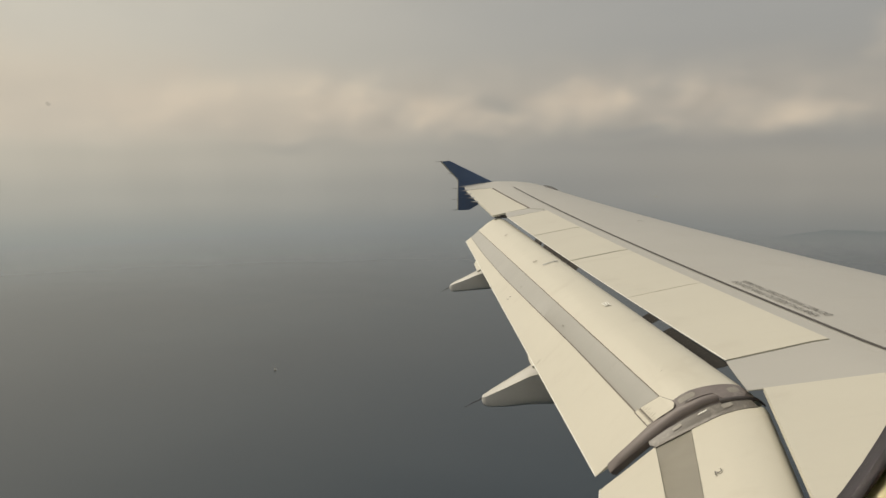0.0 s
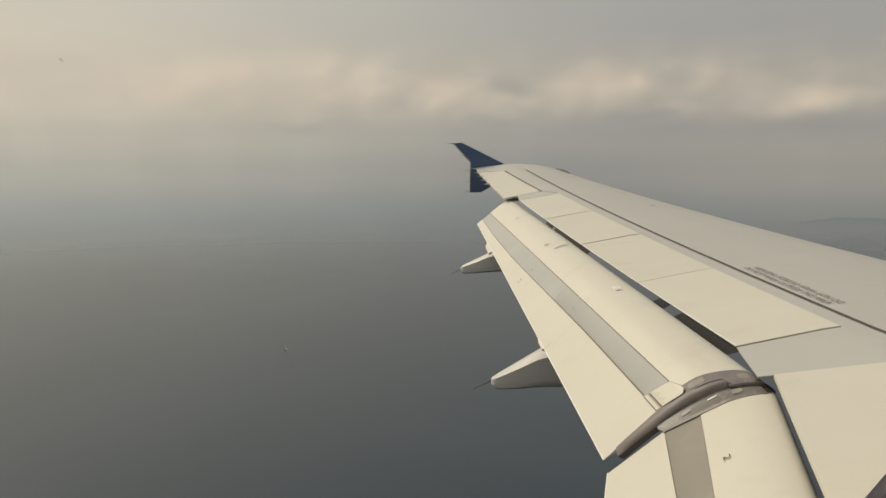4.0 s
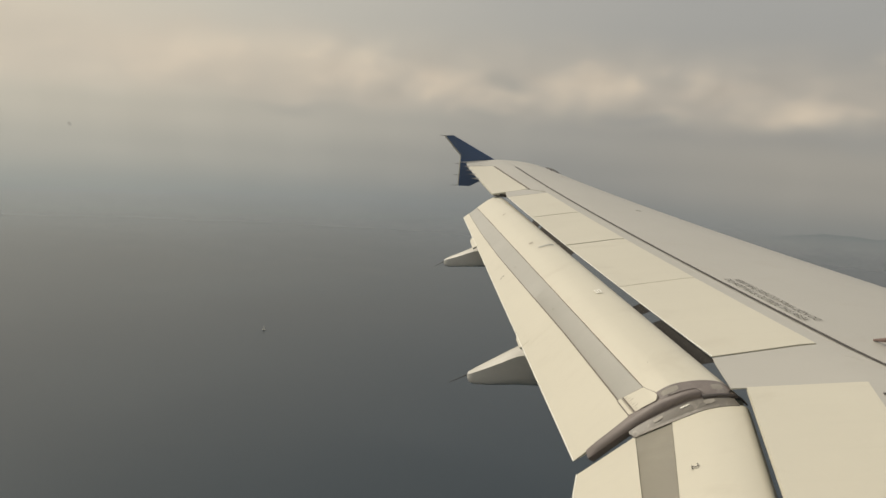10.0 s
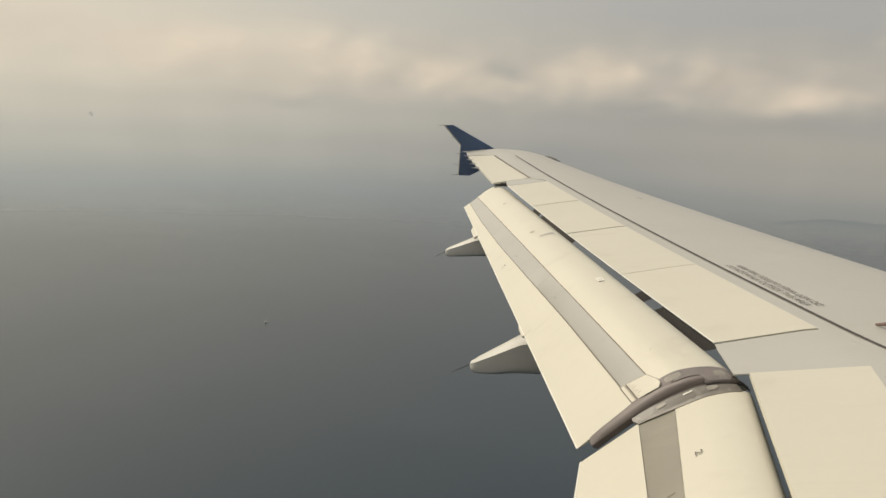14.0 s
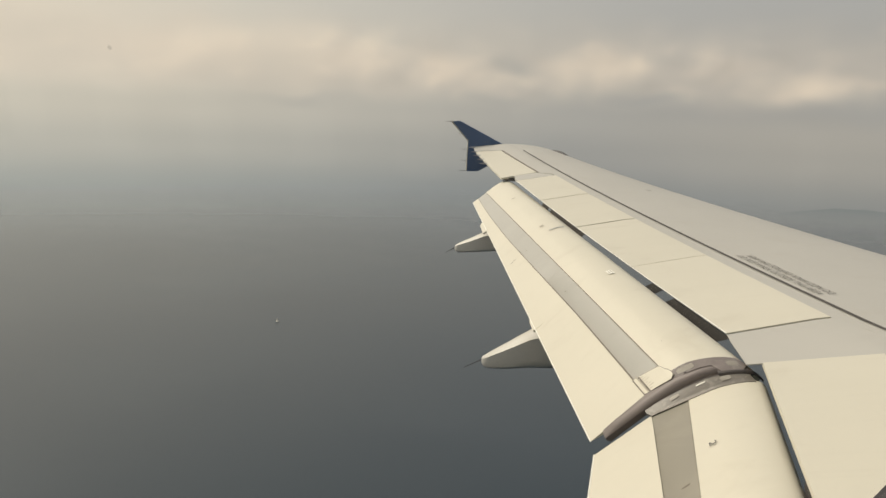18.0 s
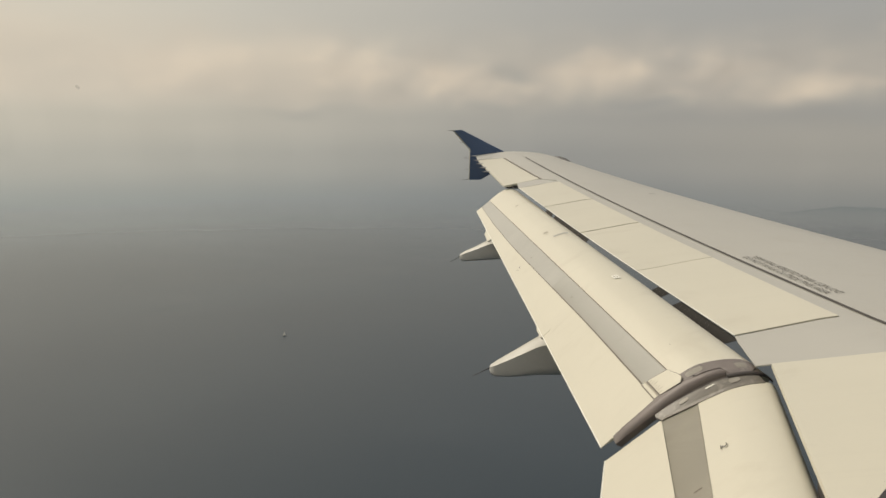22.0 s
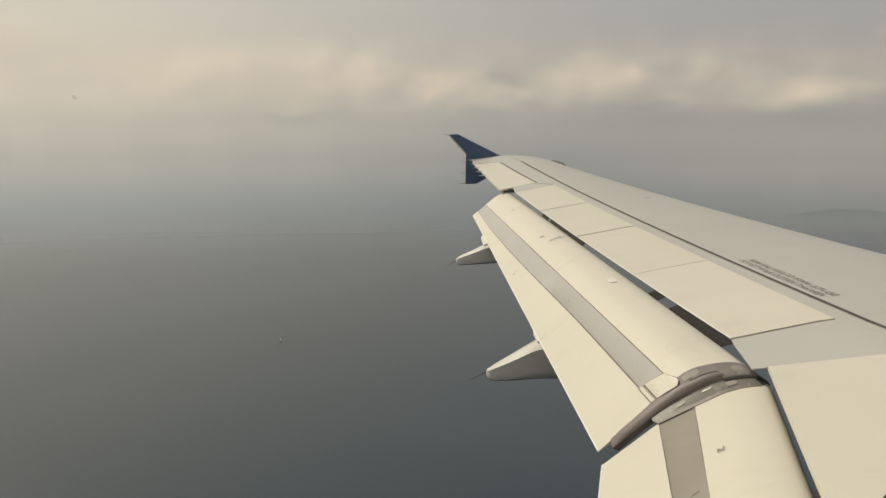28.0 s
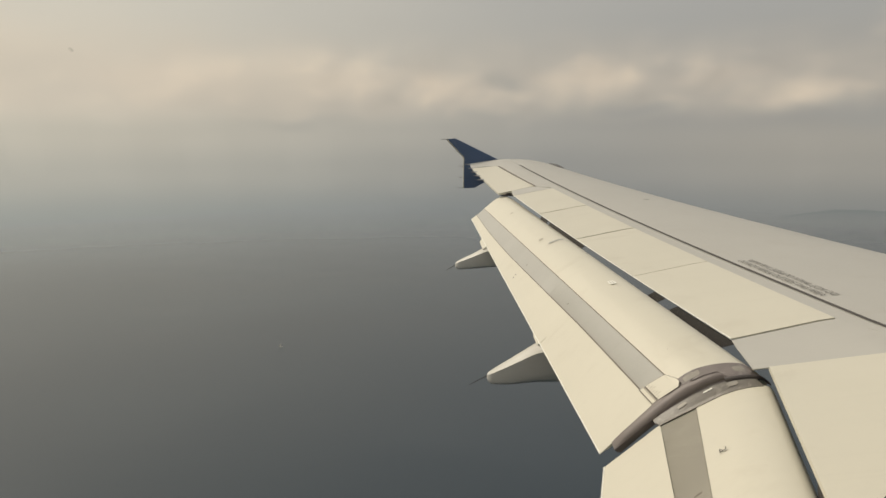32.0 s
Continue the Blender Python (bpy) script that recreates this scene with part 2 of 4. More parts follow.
WHITE = surface("cream_white_paint", (0.626, 0.594, 0.490), 0.42, vary=0.05, grain=0.03, streak=0.05, bump=0.01, per_piece=0.015, smudge=0.11)
GREY = surface("light_grey_paint", (0.475, 0.46, 0.415), 0.45, vary=0.06, grain=0.03, streak=0.05, bump=0.01, smudge=0.10)
STRIPE_BROWN = surface("worn_brown_metal", (0.25, 0.232, 0.186), 0.45, metal=0.0, vary=0.35, grain=0.08, scale=2.5, streak=0.2, bump=0.005)
STRIPE = surface("worn_grey_metal", (0.405, 0.398, 0.362), 0.42, metal=0.0, vary=0.12, grain=0.06, scale=2.0, streak=0.15, bump=0.005)
# near-black stands in for shade in cavities; also colours wicks and a bolt head
COVE = surface("dark_cavity_shade_and_fittings", (0.050, 0.046, 0.043), 0.75, vary=0.25, grain=0.1, bump=0.004)
RUBBER = surface("worn_brown_rubber_seal", (0.168, 0.141, 0.131), 0.55, vary=0.4, grain=0.2, scale=5.0, bump=0.006)
BEAD = surface("dark_rubber_bead", (0.090, 0.077, 0.072), 0.5, vary=0.3, grain=0.15, scale=6.0, bump=0.004)
SCUFFED = surface("stained_seal_plate", (0.200, 0.172, 0.162), 0.5, vary=0.5, grain=0.2, scale=8.0, bump=0.004, fleck=0.20)
TAPE = surface("scuffed_seal_lip", (0.165, 0.150, 0.128), 0.5, vary=0.35, grain=0.12, scale=8.0, bump=0.004, fleck=0.20)
LIP_WORN = surface("worn_pale_rubber", (0.34, 0.315, 0.27), 0.55, vary=0.4, grain=0.1, scale=9.0, bump=0.003)
JOINT = surface("joint_sealant", (0.165, 0.140, 0.112), 0.7, vary=0.3, grain=0.1, bump=0.0)
STAIN = surface("faint_brown_stain", (0.43, 0.39, 0.31), 0.5, vary=0.15, grain=0.05, bump=0.0)
HOOK = surface("red_brown_hook_paint", (0.16, 0.10, 0.085), 0.5, vary=0.2, bump=0.0)
SLAT_SEAM = surface("grey_slat_sealant", (0.24, 0.225, 0.21), 0.6, vary=0.2, grain=0.08, bump=0.0)
POD_CAP = surface("weathered_cream_paint", (0.50, 0.485, 0.43), 0.5, vary=0.10, grain=0.05, streak=0.10, bump=0.006)
POD_GREY = surface("weathered_grey_paint", (0.53, 0.52, 0.49), 0.5, vary=0.10, grain=0.05, streak=0.12, bump=0.006)
BLUE = surface("dark_blue_paint", (0.058, 0.105, 0.215), 0.35, vary=0.10, grain=0.04, bump=0.004)
LINE = surface("black_walkway_line_paint", (0.072, 0.063, 0.053), 0.6, vary=0.25, grain=0.1, scale=4.0, bump=0.0)
INK = surface("faded_black_lettering", (0.14, 0.13, 0.115), 0.6, vary=0.4, grain=0.2, scale=8.0, bump=0.0)
PLATE = surface("pale_placard", (0.85, 0.84, 0.76), 0.4, vary=0.03, bump=0.0)
METAL = surface("bare_steel", (0.45, 0.45, 0.46), 0.35, metal=0.9, vary=0.1, bump=0.0)
GASKET = surface("dark_window_gasket", (0.034, 0.029, 0.036), 0.45, vary=0.2, bump=0.0, spec=0.3)
CABIN = surface("cream_cabin_lining", (0.74, 0.67, 0.42), 0.6, vary=0.05, scale=6.0, bump=0.002)
LENS_GLASS = surface("smoked_lamp_lens", (0.05, 0.045, 0.04), 0.15, vary=0.1, bump=0.0)


def water_material():
    m = bpy.data.materials.new("hazy_sea_water")
    m.use_nodes = True
    g = Graph(m.node_tree)
    where = g.node("ShaderNodeNewGeometry").outputs["Position"]
    broad = g.noise(where, 0.0016, 5.0, 0.6, 0.6)
    waves = g.noise(where, 0.05, 4.0, 0.6)
    col = g.mix(broad, (0.013, 0.028, 0.043), (0.030, 0.043, 0.054))
    b = g.node("ShaderNodeBsdfPrincipled")
    g.put(b.inputs["Base Color"], col)
    b.inputs["Roughness"].default_value = 0.28
    b.inputs["IOR"].default_value = 1.33
    bp = g.node("ShaderNodeBump")
    bp.inputs["Strength"].default_value = 0.1
    bp.inputs["Distance"].default_value = 1.0
    g.put(bp.inputs["Height"], waves)
    g.put(b.inputs["Normal"], bp.outputs[0])
    # haze is imitated: far out the sheet turns unevenly transparent onto the sky
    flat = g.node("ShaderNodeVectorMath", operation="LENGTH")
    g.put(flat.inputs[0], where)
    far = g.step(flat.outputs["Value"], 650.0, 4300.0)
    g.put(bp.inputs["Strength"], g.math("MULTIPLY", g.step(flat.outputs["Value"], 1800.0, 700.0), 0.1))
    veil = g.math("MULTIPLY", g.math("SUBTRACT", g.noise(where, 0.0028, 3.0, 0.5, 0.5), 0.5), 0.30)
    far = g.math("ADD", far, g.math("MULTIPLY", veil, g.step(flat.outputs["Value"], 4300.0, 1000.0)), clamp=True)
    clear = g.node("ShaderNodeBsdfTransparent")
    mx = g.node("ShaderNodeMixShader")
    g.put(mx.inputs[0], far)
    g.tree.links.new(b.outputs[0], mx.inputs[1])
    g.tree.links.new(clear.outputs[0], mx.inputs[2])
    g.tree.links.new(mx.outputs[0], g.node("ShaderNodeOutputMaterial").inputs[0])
    return m


def island_material():
    m = bpy.data.materials.new("hazy_wooded_land")
    m.use_nodes = True
    g = Graph(m.node_tree)
    where = g.node("ShaderNodeNewGeometry").outputs["Position"]
    col = g.mix(g.noise(where, 0.01, 5.0), (0.03, 0.045, 0.04), (0.07, 0.08, 0.07))
    b = g.node("ShaderNodeBsdfPrincipled")
    g.put(b.inputs["Base Color"], col)
    b.inputs["Roughness"].default_value = 0.9
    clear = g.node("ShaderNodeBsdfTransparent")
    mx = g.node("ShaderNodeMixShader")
    # haze is put in as transparency and tint, thickest low over the water
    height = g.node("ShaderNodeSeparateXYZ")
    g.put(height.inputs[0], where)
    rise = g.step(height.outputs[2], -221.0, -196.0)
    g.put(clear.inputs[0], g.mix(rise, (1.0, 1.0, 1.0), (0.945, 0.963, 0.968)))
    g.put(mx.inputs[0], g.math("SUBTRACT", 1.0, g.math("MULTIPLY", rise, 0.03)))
    g.tree.links.new(b.outputs[0], mx.inputs[1])
    g.tree.links.new(clear.outputs[0], mx.inputs[2])
    g.tree.links.new(mx.outputs[0], g.node("ShaderNodeOutputMaterial").inputs[0])
    return m


# ---- mesh helpers ----
def part(name, bm, material, parent, label="", smooth=False):
    me = bpy.data.meshes.new(name)
    bmesh.ops.recalc_face_normals(bm, faces=bm.faces)
    for f in bm.faces:
        f.smooth = smooth
    bm.to_mesh(me)
    bm.free()
    me.materials.append(material)
    if smooth:
        me.set_sharp_from_angle(angle=radians(38))
    ob = new(name, me)
    ob.parent = parent
    if label:
        ob["label"] = label
    return ob


def loft(rows, closed=True, caps=True):
    """Skin over a row of sections, each a list of the same number of points."""
    bm = bmesh.new()
    vs = [[bm.verts.new(p) for p in row] for row in rows]
    n = len(rows[0])
    for a, b in zip(vs, vs[1:]):
        for i in range(n if closed else n - 1):
            j = (i + 1) % n
            bm.faces.new((a[i], a[j], b[j], b[i]))
    if caps and closed:
        bm.faces.new(vs[0])
        bm.faces.new(vs[-1])
    return bm


def lerp(a, b, f):
    return tuple(p + (q - p) * f for p, q in zip(a, b))


def tube(points, radius, sides=8):
    """A round bar along points; radius may be a list."""
    pts = [Vector(p) for p in points]
    rad = radius if isinstance(radius, (list, tuple)) else [radius] * len(pts)
    rows = []
    for i, p in enumerate(pts):
        d = (pts[min(i + 1, len(pts) - 1)] - pts[max(i - 1, 0)]).normalized()
        side = d.cross(Vector((0.13, 0.31, 0.94))).normalized()
        up = side.cross(d)
        rows.append([p + (side * math.cos(a) + up * math.sin(a)) * rad[i] for a in (2 * math.pi * k / sides for k in range(sides))])
    return loft(rows)


# ---- the wing's shape: x forward, y outboard, z up ----
ROOT_Y, KINK_Y, TIP_Y = 1.98, 6.35, 17.0
UPPER = ((0.0, 0.0), (0.2, 0.036), (0.35, 0.063), (0.45, 0.070), (0.6, 0.073), (0.75, 0.066), (0.88, 0.046), (0.95, 0.028), (0.985, 0.014), (1.0, 0.0))
LOWER = ((0.0, -0.004), (0.2, -0.010), (0.4, -0.036), (0.6, -0.052), (0.8, -0.048), (0.92, -0.034), (0.98, -0.016), (1.0, 0.0))


def x_lead(y):
    return 6.1 - 0.516 * (y - ROOT_Y)


def x_trail(y):
    return -0.294 * max(0.0, y - KINK_Y)


def x_hinge(y):
    """Front edge of the spoilers, and further out of the aileron."""
    return 1.31 - 0.374 * (y - 6.58)


def x_line(y):
    """The painted walkway line."""
    return 1.40 - 0.372 * (y - 6.65)


def curve(table, s):
    s = min(max(s, 0.0), 1.0)
    for (a, p), (b, q) in zip(table, table[1:]):
        if s <= b:
            k = (s - a) / (b - a)
            return p + (q - p) * k
    return table[-1][1]


def z_chord(x, y):
    d = y - ROOT_Y
    return 0.09 * d + 0.0018 * d * d + (x - x_trail(y)) * math.sin(radians(4.0 - 3.5 * d / 15.0))


def z_up(x, y):
    c = x_lead(y) - x_trail(y)
    return z_chord(x, y) + curve(UPPER, (x - x_trail(y)) / c) * c


def z_low(x, y):
    c = x_lead(y) - x_trail(y)
    return z_chord(x, y) + curve(LOWER, (x - x_trail(y)) / c) * c


def slab(corners, nu=8, nv=6, lift=0.0, thick=0.03):
    """A plate that follows the upper skin over a four-cornered plan (inner aft, outer aft, outer front, inner front)."""
    ia, oa, of, jf = corners
    bm = bmesh.new()
    top, low = [], []
    for i in range(nu + 1):
        a, b = lerp(ia, oa, i / nu), lerp(jf, of, i / nu)
        r, s = [], []
        for j in range(nv + 1):
            x, y = lerp(a, b, j / nv)
            z = z_up(x, y) + lift
            r.append(bm.verts.new((x, y, z)))
            s.append(bm.verts.new((x, y, z - thick * (0.35 + 0.65 * j / nv))))
        top.append(r)
        low.append(s)
    for g in (top, low):
        for a, b in zip(g, g[1:]):
            for i in range(nv):
                bm.faces.new((a[i], a[i + 1], b[i + 1], b[i]))
    for a, b in ((top[0], low[0]), (top[-1], low[-1])):
        for i in range(nv):
            bm.faces.new((a[i], a[i + 1], b[i + 1], b[i]))
    for k in (0, nv):
        for i in range(nu):
            bm.faces.new((top[i][k], top[i + 1][k], low[i + 1][k], low[i][k]))
    return bm


def ribbon(fx, y0, y1, width, lift, n=40):
    rows = []
    for k in range(n + 1):
        y = y0 + (y1 - y0) * k / n
        x = fx(y)
        rows.append([(x - width / 2, y, z_up(x - width / 2, y) + lift), (x + width / 2, y, z_up(x + width / 2, y) + lift)])
    return loft(rows, closed=False)


# ---- sea and land ----
SEA_Z = -220.0


def disc(radius, z, rings=24, sides=96):
    bm = bmesh.new()
    rows = []
    for k in range(rings + 1):
        r = 5.0 + (radius - 5.0) * (k / rings) ** 2
        rows.append([(r * math.cos(a), r * math.sin(a), z) for a in (2 * math.pi * i / sides for i in range(sides))])
    vs = [[bm.verts.new(p) for p in row] for row in rows]
    for a, b in zip(vs, vs[1:]):
        for i in range(sides):
            j = (i + 1) % sides
            bm.faces.new((a[i], a[j], b[j], b[i]))
    bm.faces.new(vs[0])
    return bm


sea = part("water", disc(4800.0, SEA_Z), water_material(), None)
tagged(sea, "calm dark grey sea fading into haze", "sea", kind="structure")

def island(bearing, spread, dist, depth, height, seed, nu=60, nv=10):
    """A long low hill; bearing and spread in degrees."""
    bm = bmesh.new()
    grid = []
    for i in range(nu + 1):
        a = radians(bearing + spread * (i / nu - 0.5))
        row = []
        for j in range(nv + 1):
            r = dist + depth * (j / nv - 0.5)
            p = Vector((r * math.sin(a), r * math.cos(a), 0.0))
            edge = math.sin(math.pi * i / nu) ** 0.7 * math.sin(math.pi * j / nv)
            h = edge * height * (0.45 + 0.9 * noise.fractal(p * 0.0035 + Vector((seed, 0, 0)), 1.2, 2.0, 3) + 0.25)
            row.append(bm.verts.new((p.x, p.y, SEA_Z + max(h, -2.0) - 0.5)))
        grid.append(row)
    for a, c in zip(grid, grid[1:]):
        for j in range(nv):
            bm.faces.new((a[j], a[j + 1], c[j + 1], c[j]))
    return bm


LAND = island_material()
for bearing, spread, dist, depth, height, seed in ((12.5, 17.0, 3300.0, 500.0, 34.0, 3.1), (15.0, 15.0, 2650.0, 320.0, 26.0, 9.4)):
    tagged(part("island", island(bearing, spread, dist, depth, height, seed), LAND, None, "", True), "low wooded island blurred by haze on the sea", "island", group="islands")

SAILCLOTH = bpy.data.materials.new("thin_white_sailcloth")
SAILCLOTH.use_nodes = True
cg = Graph(SAILCLOTH.node_tree)
cloth, thin, both = cg.node("ShaderNodeBsdfDiffuse"), cg.node("ShaderNodeBsdfTranslucent"), cg.node("ShaderNodeMixShader")
weave = cg.mix(cg.noise(cg.node("ShaderNodeTexCoord").outputs["Object"], 3.0), (0.74, 0.73, 0.70), (0.84, 0.83, 0.80))
cg.put(cloth.inputs[0], weave)
cg.put(thin.inputs[0], weave)
both.inputs[0].default_value = 0.5
cg.tree.links.new(cloth.outputs[0], both.inputs[1])
cg.tree.links.new(thin.outputs[0], both.inputs[2])
cg.tree.links.new(both.outputs[0], cg.node("ShaderNodeOutputMaterial").inputs[0])
boat = new("sailing_boat")
boat.matrix_world = pose(-455, 942, SEA_Z, 0, 0, 30) @ Matrix.Scale(0.75, 4)
tagged(boat, "tiny white sailing boat on the grey sea", "boat")
hull_rows = [[(x, -w, 0.9), (x, w, 0.9), (x, w * 0.7, 0.2), (x, 0, -0.3), (x, -w * 0.7, 0.2)] for x, w in ((-2.6, 0.8), (-1, 1.0), (1, 0.9), (2.6, 0.25), (3.2, 0.03))]
part("hull", loft(hull_rows), PLATE, boat, "white hull", True)
part("mast", tube([(0.2, 0, 0.8), (0.2, 0, 8.0)], 0.06, 6), METAL, boat)
part("sail", loft([[(0.15, 0.0, 1.6), (-2.3, 0.25, 1.6), (-1.2, 0.3, 4.2), (0.15, 0.0, 7.8)], [(0.15, 0.04, 1.6), (-2.3, 0.29, 1.6), (-1.2, 0.34, 4.2), (0.15, 0.04, 7.8)]]), SAILCLOTH, boat, "white sail")

# ---- the wing ----
wing = new("airliner_wing")
wing.matrix_world = BANK
tagged(wing, "cream and grey airliner wing with flaps extended and blue tip fence", "airplane wing")


def x_aileron(y):
    """Rear edge of the skin ahead of the aileron."""
    return -1.292 - 0.3895 * (y - 13.16)


def x_rear(y):
    """Rear edge of the fixed box."""
    if y < 5.9:
        return 1.75
    if y < 6.5:
        return 1.75 + (x_hinge(6.5) - 1.75) * (y - 5.9) / 0.6
    if y < 13.1:
        return x_hinge(y)
    if y < 13.3:
        return x_hinge(y) + (x_aileron(y) - x_hinge(y)) * (y - 13.1) / 0.2
    if y < 16.1:
        return x_aileron(y)
    return x_aileron(16.1) + (-2.92 - x_aileron(16.1)) * min(1.0, (y - 16.1) / 0.3)


def box_section(y):
    xl = x_lead(y)
    xr = max(x_rear(y), x_trail(y))
    top = []
    n = 22
    for k in range(n + 1):
        f = math.sin(0.5 * math.pi * k / n)
        x = xr + (xl - xr) * f
        top.append((x, y, z_up(x, y)))
    low = []
    for k in range(n + 1):
        f = math.cos(0.5 * math.pi * k / n)
        x = xr + (xl - xr) * f
        low.append((x, y, z_low(x, y) - 0.001))
    return top + low[1:]


ys = [1.9, 3.0, 4.0, 5.0, 5.9, 6.2, 6.5] + [6.5 + 0.5 * k for k in range(1, 14)] + [13.1, 13.3, 14.0, 14.5, 15.0, 15.5, 15.9] + [16.1, 16.25, 16.4, 16.6, 16.8, 16.95]
part("wing_box", loft([box_section(y) for y in ys]), GREY, wing, "light grey wing skin", True)

# spoilers, with dark gaps between
SP_TE = lambda i: (0.80 - 0.3685 * 1.59 * i, 6.44 + 1.59 * i)
SP_LE = lambda i: (1.31 - 0.374 * 1.583 * i, 6.58 + 1.583 * i)
for i in range(4):
    g, h = (0.003, 0.003, 0.009, 0.008)[i], (0.003, 0.009, 0.008, 0.006)[i]
    a, b, c, d = SP_TE(i + g), SP_TE(i + 1 - h), SP_LE(i + 1 - h), SP_LE(i + g)
    panel = part("spoiler", slab((a, b, c, d), 10, 6, 0.004, 0.018), WHITE, wing, "cream white spoiler panel", True)
    # pale tube paints a bright highlight along the panel's rear edge
    edge = [lerp(a, b, k / 10) for k in range(11)]
    part("trailing_edge_strip", tube([(x, y, z_up(x, y) + 0.0025) for x, y in edge], 0.0035, 6), PLATE, panel, "pale painted highlight along the trailing edge", True)

# dark sheet added under the spoilers as the shade in their gaps
part("spoiler_gap_shade", slab(((0.97, 6.62), (-1.40, 12.80), (-1.06, 12.95), (1.30, 6.66)), 12, 4, -0.06, 0.02), COVE, wing, "dark sheet added as shade under the spoilers")

def x_inner_rear(y):
    """Rear edge of the inner panel."""
    return 0.930 + 0.027 * (5.885 - y)


# fixed panels between the spoilers and the inner wing
part("fixed_panel", slab(((0.865, 5.90), (0.80, 6.425), (1.31, 6.565), (1.75, 5.90)), 6, 6, 0.002, 0.014), GREY, wing, "light grey fixed trailing panel", True)
part("inner_panel", slab(((x_inner_rear(2.05), 2.05), (x_inner_rear(5.885), 5.885), (1.425, 5.885), (1.40, 2.05)), 10, 6, 0.010, 0.05), WHITE, wing, "cream white inner wing panel", True)
part("inner_fixed_panel", slab(((1.403, 2.05), (1.428, 5.885), (1.75, 5.885), (1.75, 2.05)), 10, 4, 0.006, 0.05), GREY, wing, "light grey inner wing panel", True)
part("panel_slot", slab(((1.452, 5.700), (1.452, 5.722), (1.58, 5.730), (1.58, 5.708)), 2, 2, 0.009, 0.01), LINE, wing, "short dark slot in the skin")
part("outer_fixed_panel", slab((SP_TE(4.01), (-1.66, 13.26), (-1.38, 13.315), SP_LE(4.01)), 4, 5, 0.002, 0.04), GREY, wing, "", True)

# dark upright plate stands in for the shaded hole at the aileron's inner end
part("aileron_gap_shade", loft([[(-1.815, y, 1.243), (-1.632, y, 1.246), (-1.628, y, 1.290), (-1.73, y, 1.284)] for y in (13.20, 13.225)]), COVE, wing, "dark plate added as the shade beside the aileron")

# aileron
part("aileron", slab(((-1.815, 13.16), (-2.92, 16.28), (-2.447, 16.07), (-1.378, 13.34)), 12, 6, 0.004, 0.06), WHITE, wing, "cream white aileron", True)
part("aileron_hinge_line", ribbon(lambda y: x_aileron(y) - 0.004, 13.30, 16.02, 0.026, 0.007), JOINT, wing, "dark hinge line of the aileron")
part("tip_trailing_panel", slab(((-2.945, 16.33), (-3.12, 16.95), (-2.80, 16.97), (-2.72, 16.26)), 4, 4, 0.003, 0.04), GREY, wing, "light grey tip panel", True)

# painted walkway line
part("walkway_line", ribbon(lambda y: x_line(y) + 0.014, 5.2, 15.95, 0.025, 0.004), LINE, wing, "black painted walkway line")

# ---- flaps: sections from trailing edge over the top to the nose and back underneath ----
def section(y, xz):
    return [(x, y, z) for x, z in xz]


OUT_IN = section(6.02, ((0.193, 0.067), (0.419, 0.341), (0.530, 0.451), (0.584, 0.499), (0.645, 0.534), (0.767, 0.569), (0.867, 0.562), (0.945, 0.505),
                        (0.965, 0.42), (0.88, 0.33), (0.62, 0.31), (0.40, 0.23)))
OUT_OUT = [(-2.167, 13.16, 0.908), (-2.068, 13.19, 0.998), (-2.011, 13.207, 1.062), (-1.97, 13.22, 1.10), (-1.90, 13.24, 1.166), (-1.81, 13.265, 1.228),
           (-1.74, 13.288, 1.243), (-1.67, 13.309, 1.22), (-1.66, 13.31, 1.17), (-1.73, 13.29, 1.10), (-1.95, 13.225, 1.03), (-2.07, 13.19, 0.95)]
INB_OUT = section(5.88, ((0.226, 0.046), (0.470, 0.284), (0.626, 0.387), (0.689, 0.427), (0.758, 0.469), (0.845, 0.504), (0.928, 0.519), (0.960, 0.494),
                         (0.970, 0.40), (0.90, 0.30), (0.68, 0.24), (0.45, 0.15)))
INB_MID = section(3.90, ((0.320, -0.132), (0.646, 0.106), (0.709, 0.209), (0.755, 0.250), (0.805, 0.290), (0.885, 0.328), (0.972, 0.342), (1.008, 0.315),
                         (1.016, 0.22), (0.92, 0.12), (0.70, 0.06), (0.50, -0.03)))
INB_IN = [(x + 0.01, 2.05, z - 0.167) for x, y, z in INB_MID]
INNER = (INB_IN, INB_MID, INB_OUT)
OUTER = []
for f, share in ((0.0, 0.722), (0.2, 0.688), (0.4, 0.595), (0.6, 0.478), (0.8, 0.40), (1.0, 0.40)):
    row = [lerp(a, c, f) for a, c in zip(OUT_IN, OUT_OUT)]
    row[1] = lerp(row[0], row[2], share)          # the tab narrows outboard
    OUTER.append(row)


def bend(p0, p1, p2, p3, t):
    """Spline between p1 and p2."""
    return 0.5 * (2 * p1 + (p2 - p0) * t + (2 * p0 - 5 * p1 + 4 * p2 - p3) * t * t + (3 * p1 - p0 - 3 * p2 + p3) * t ** 3)


def flap_at(sections, f, k):
    """Point on a flap: f along the span from its inner end, k along the section's corners; from corner 2 to 7 the skin is a spline."""
    n = len(sections) - 1
    i = min(int(f * n), n - 1) if f >= 0 else 0
    w = f * n - i

    def knot(c):
        return Vector(lerp(sections[i][c], sections[i + 1][c], w))

    j = min(int(k), 6) if k > 0 else 0
    t = k - j
    if k < 2:
        return knot(j).lerp(knot(j + 1), t)
    return bend(knot(max(j - 1, 2)), knot(j), knot(j + 1), knot(min(j + 2, 7)), t)


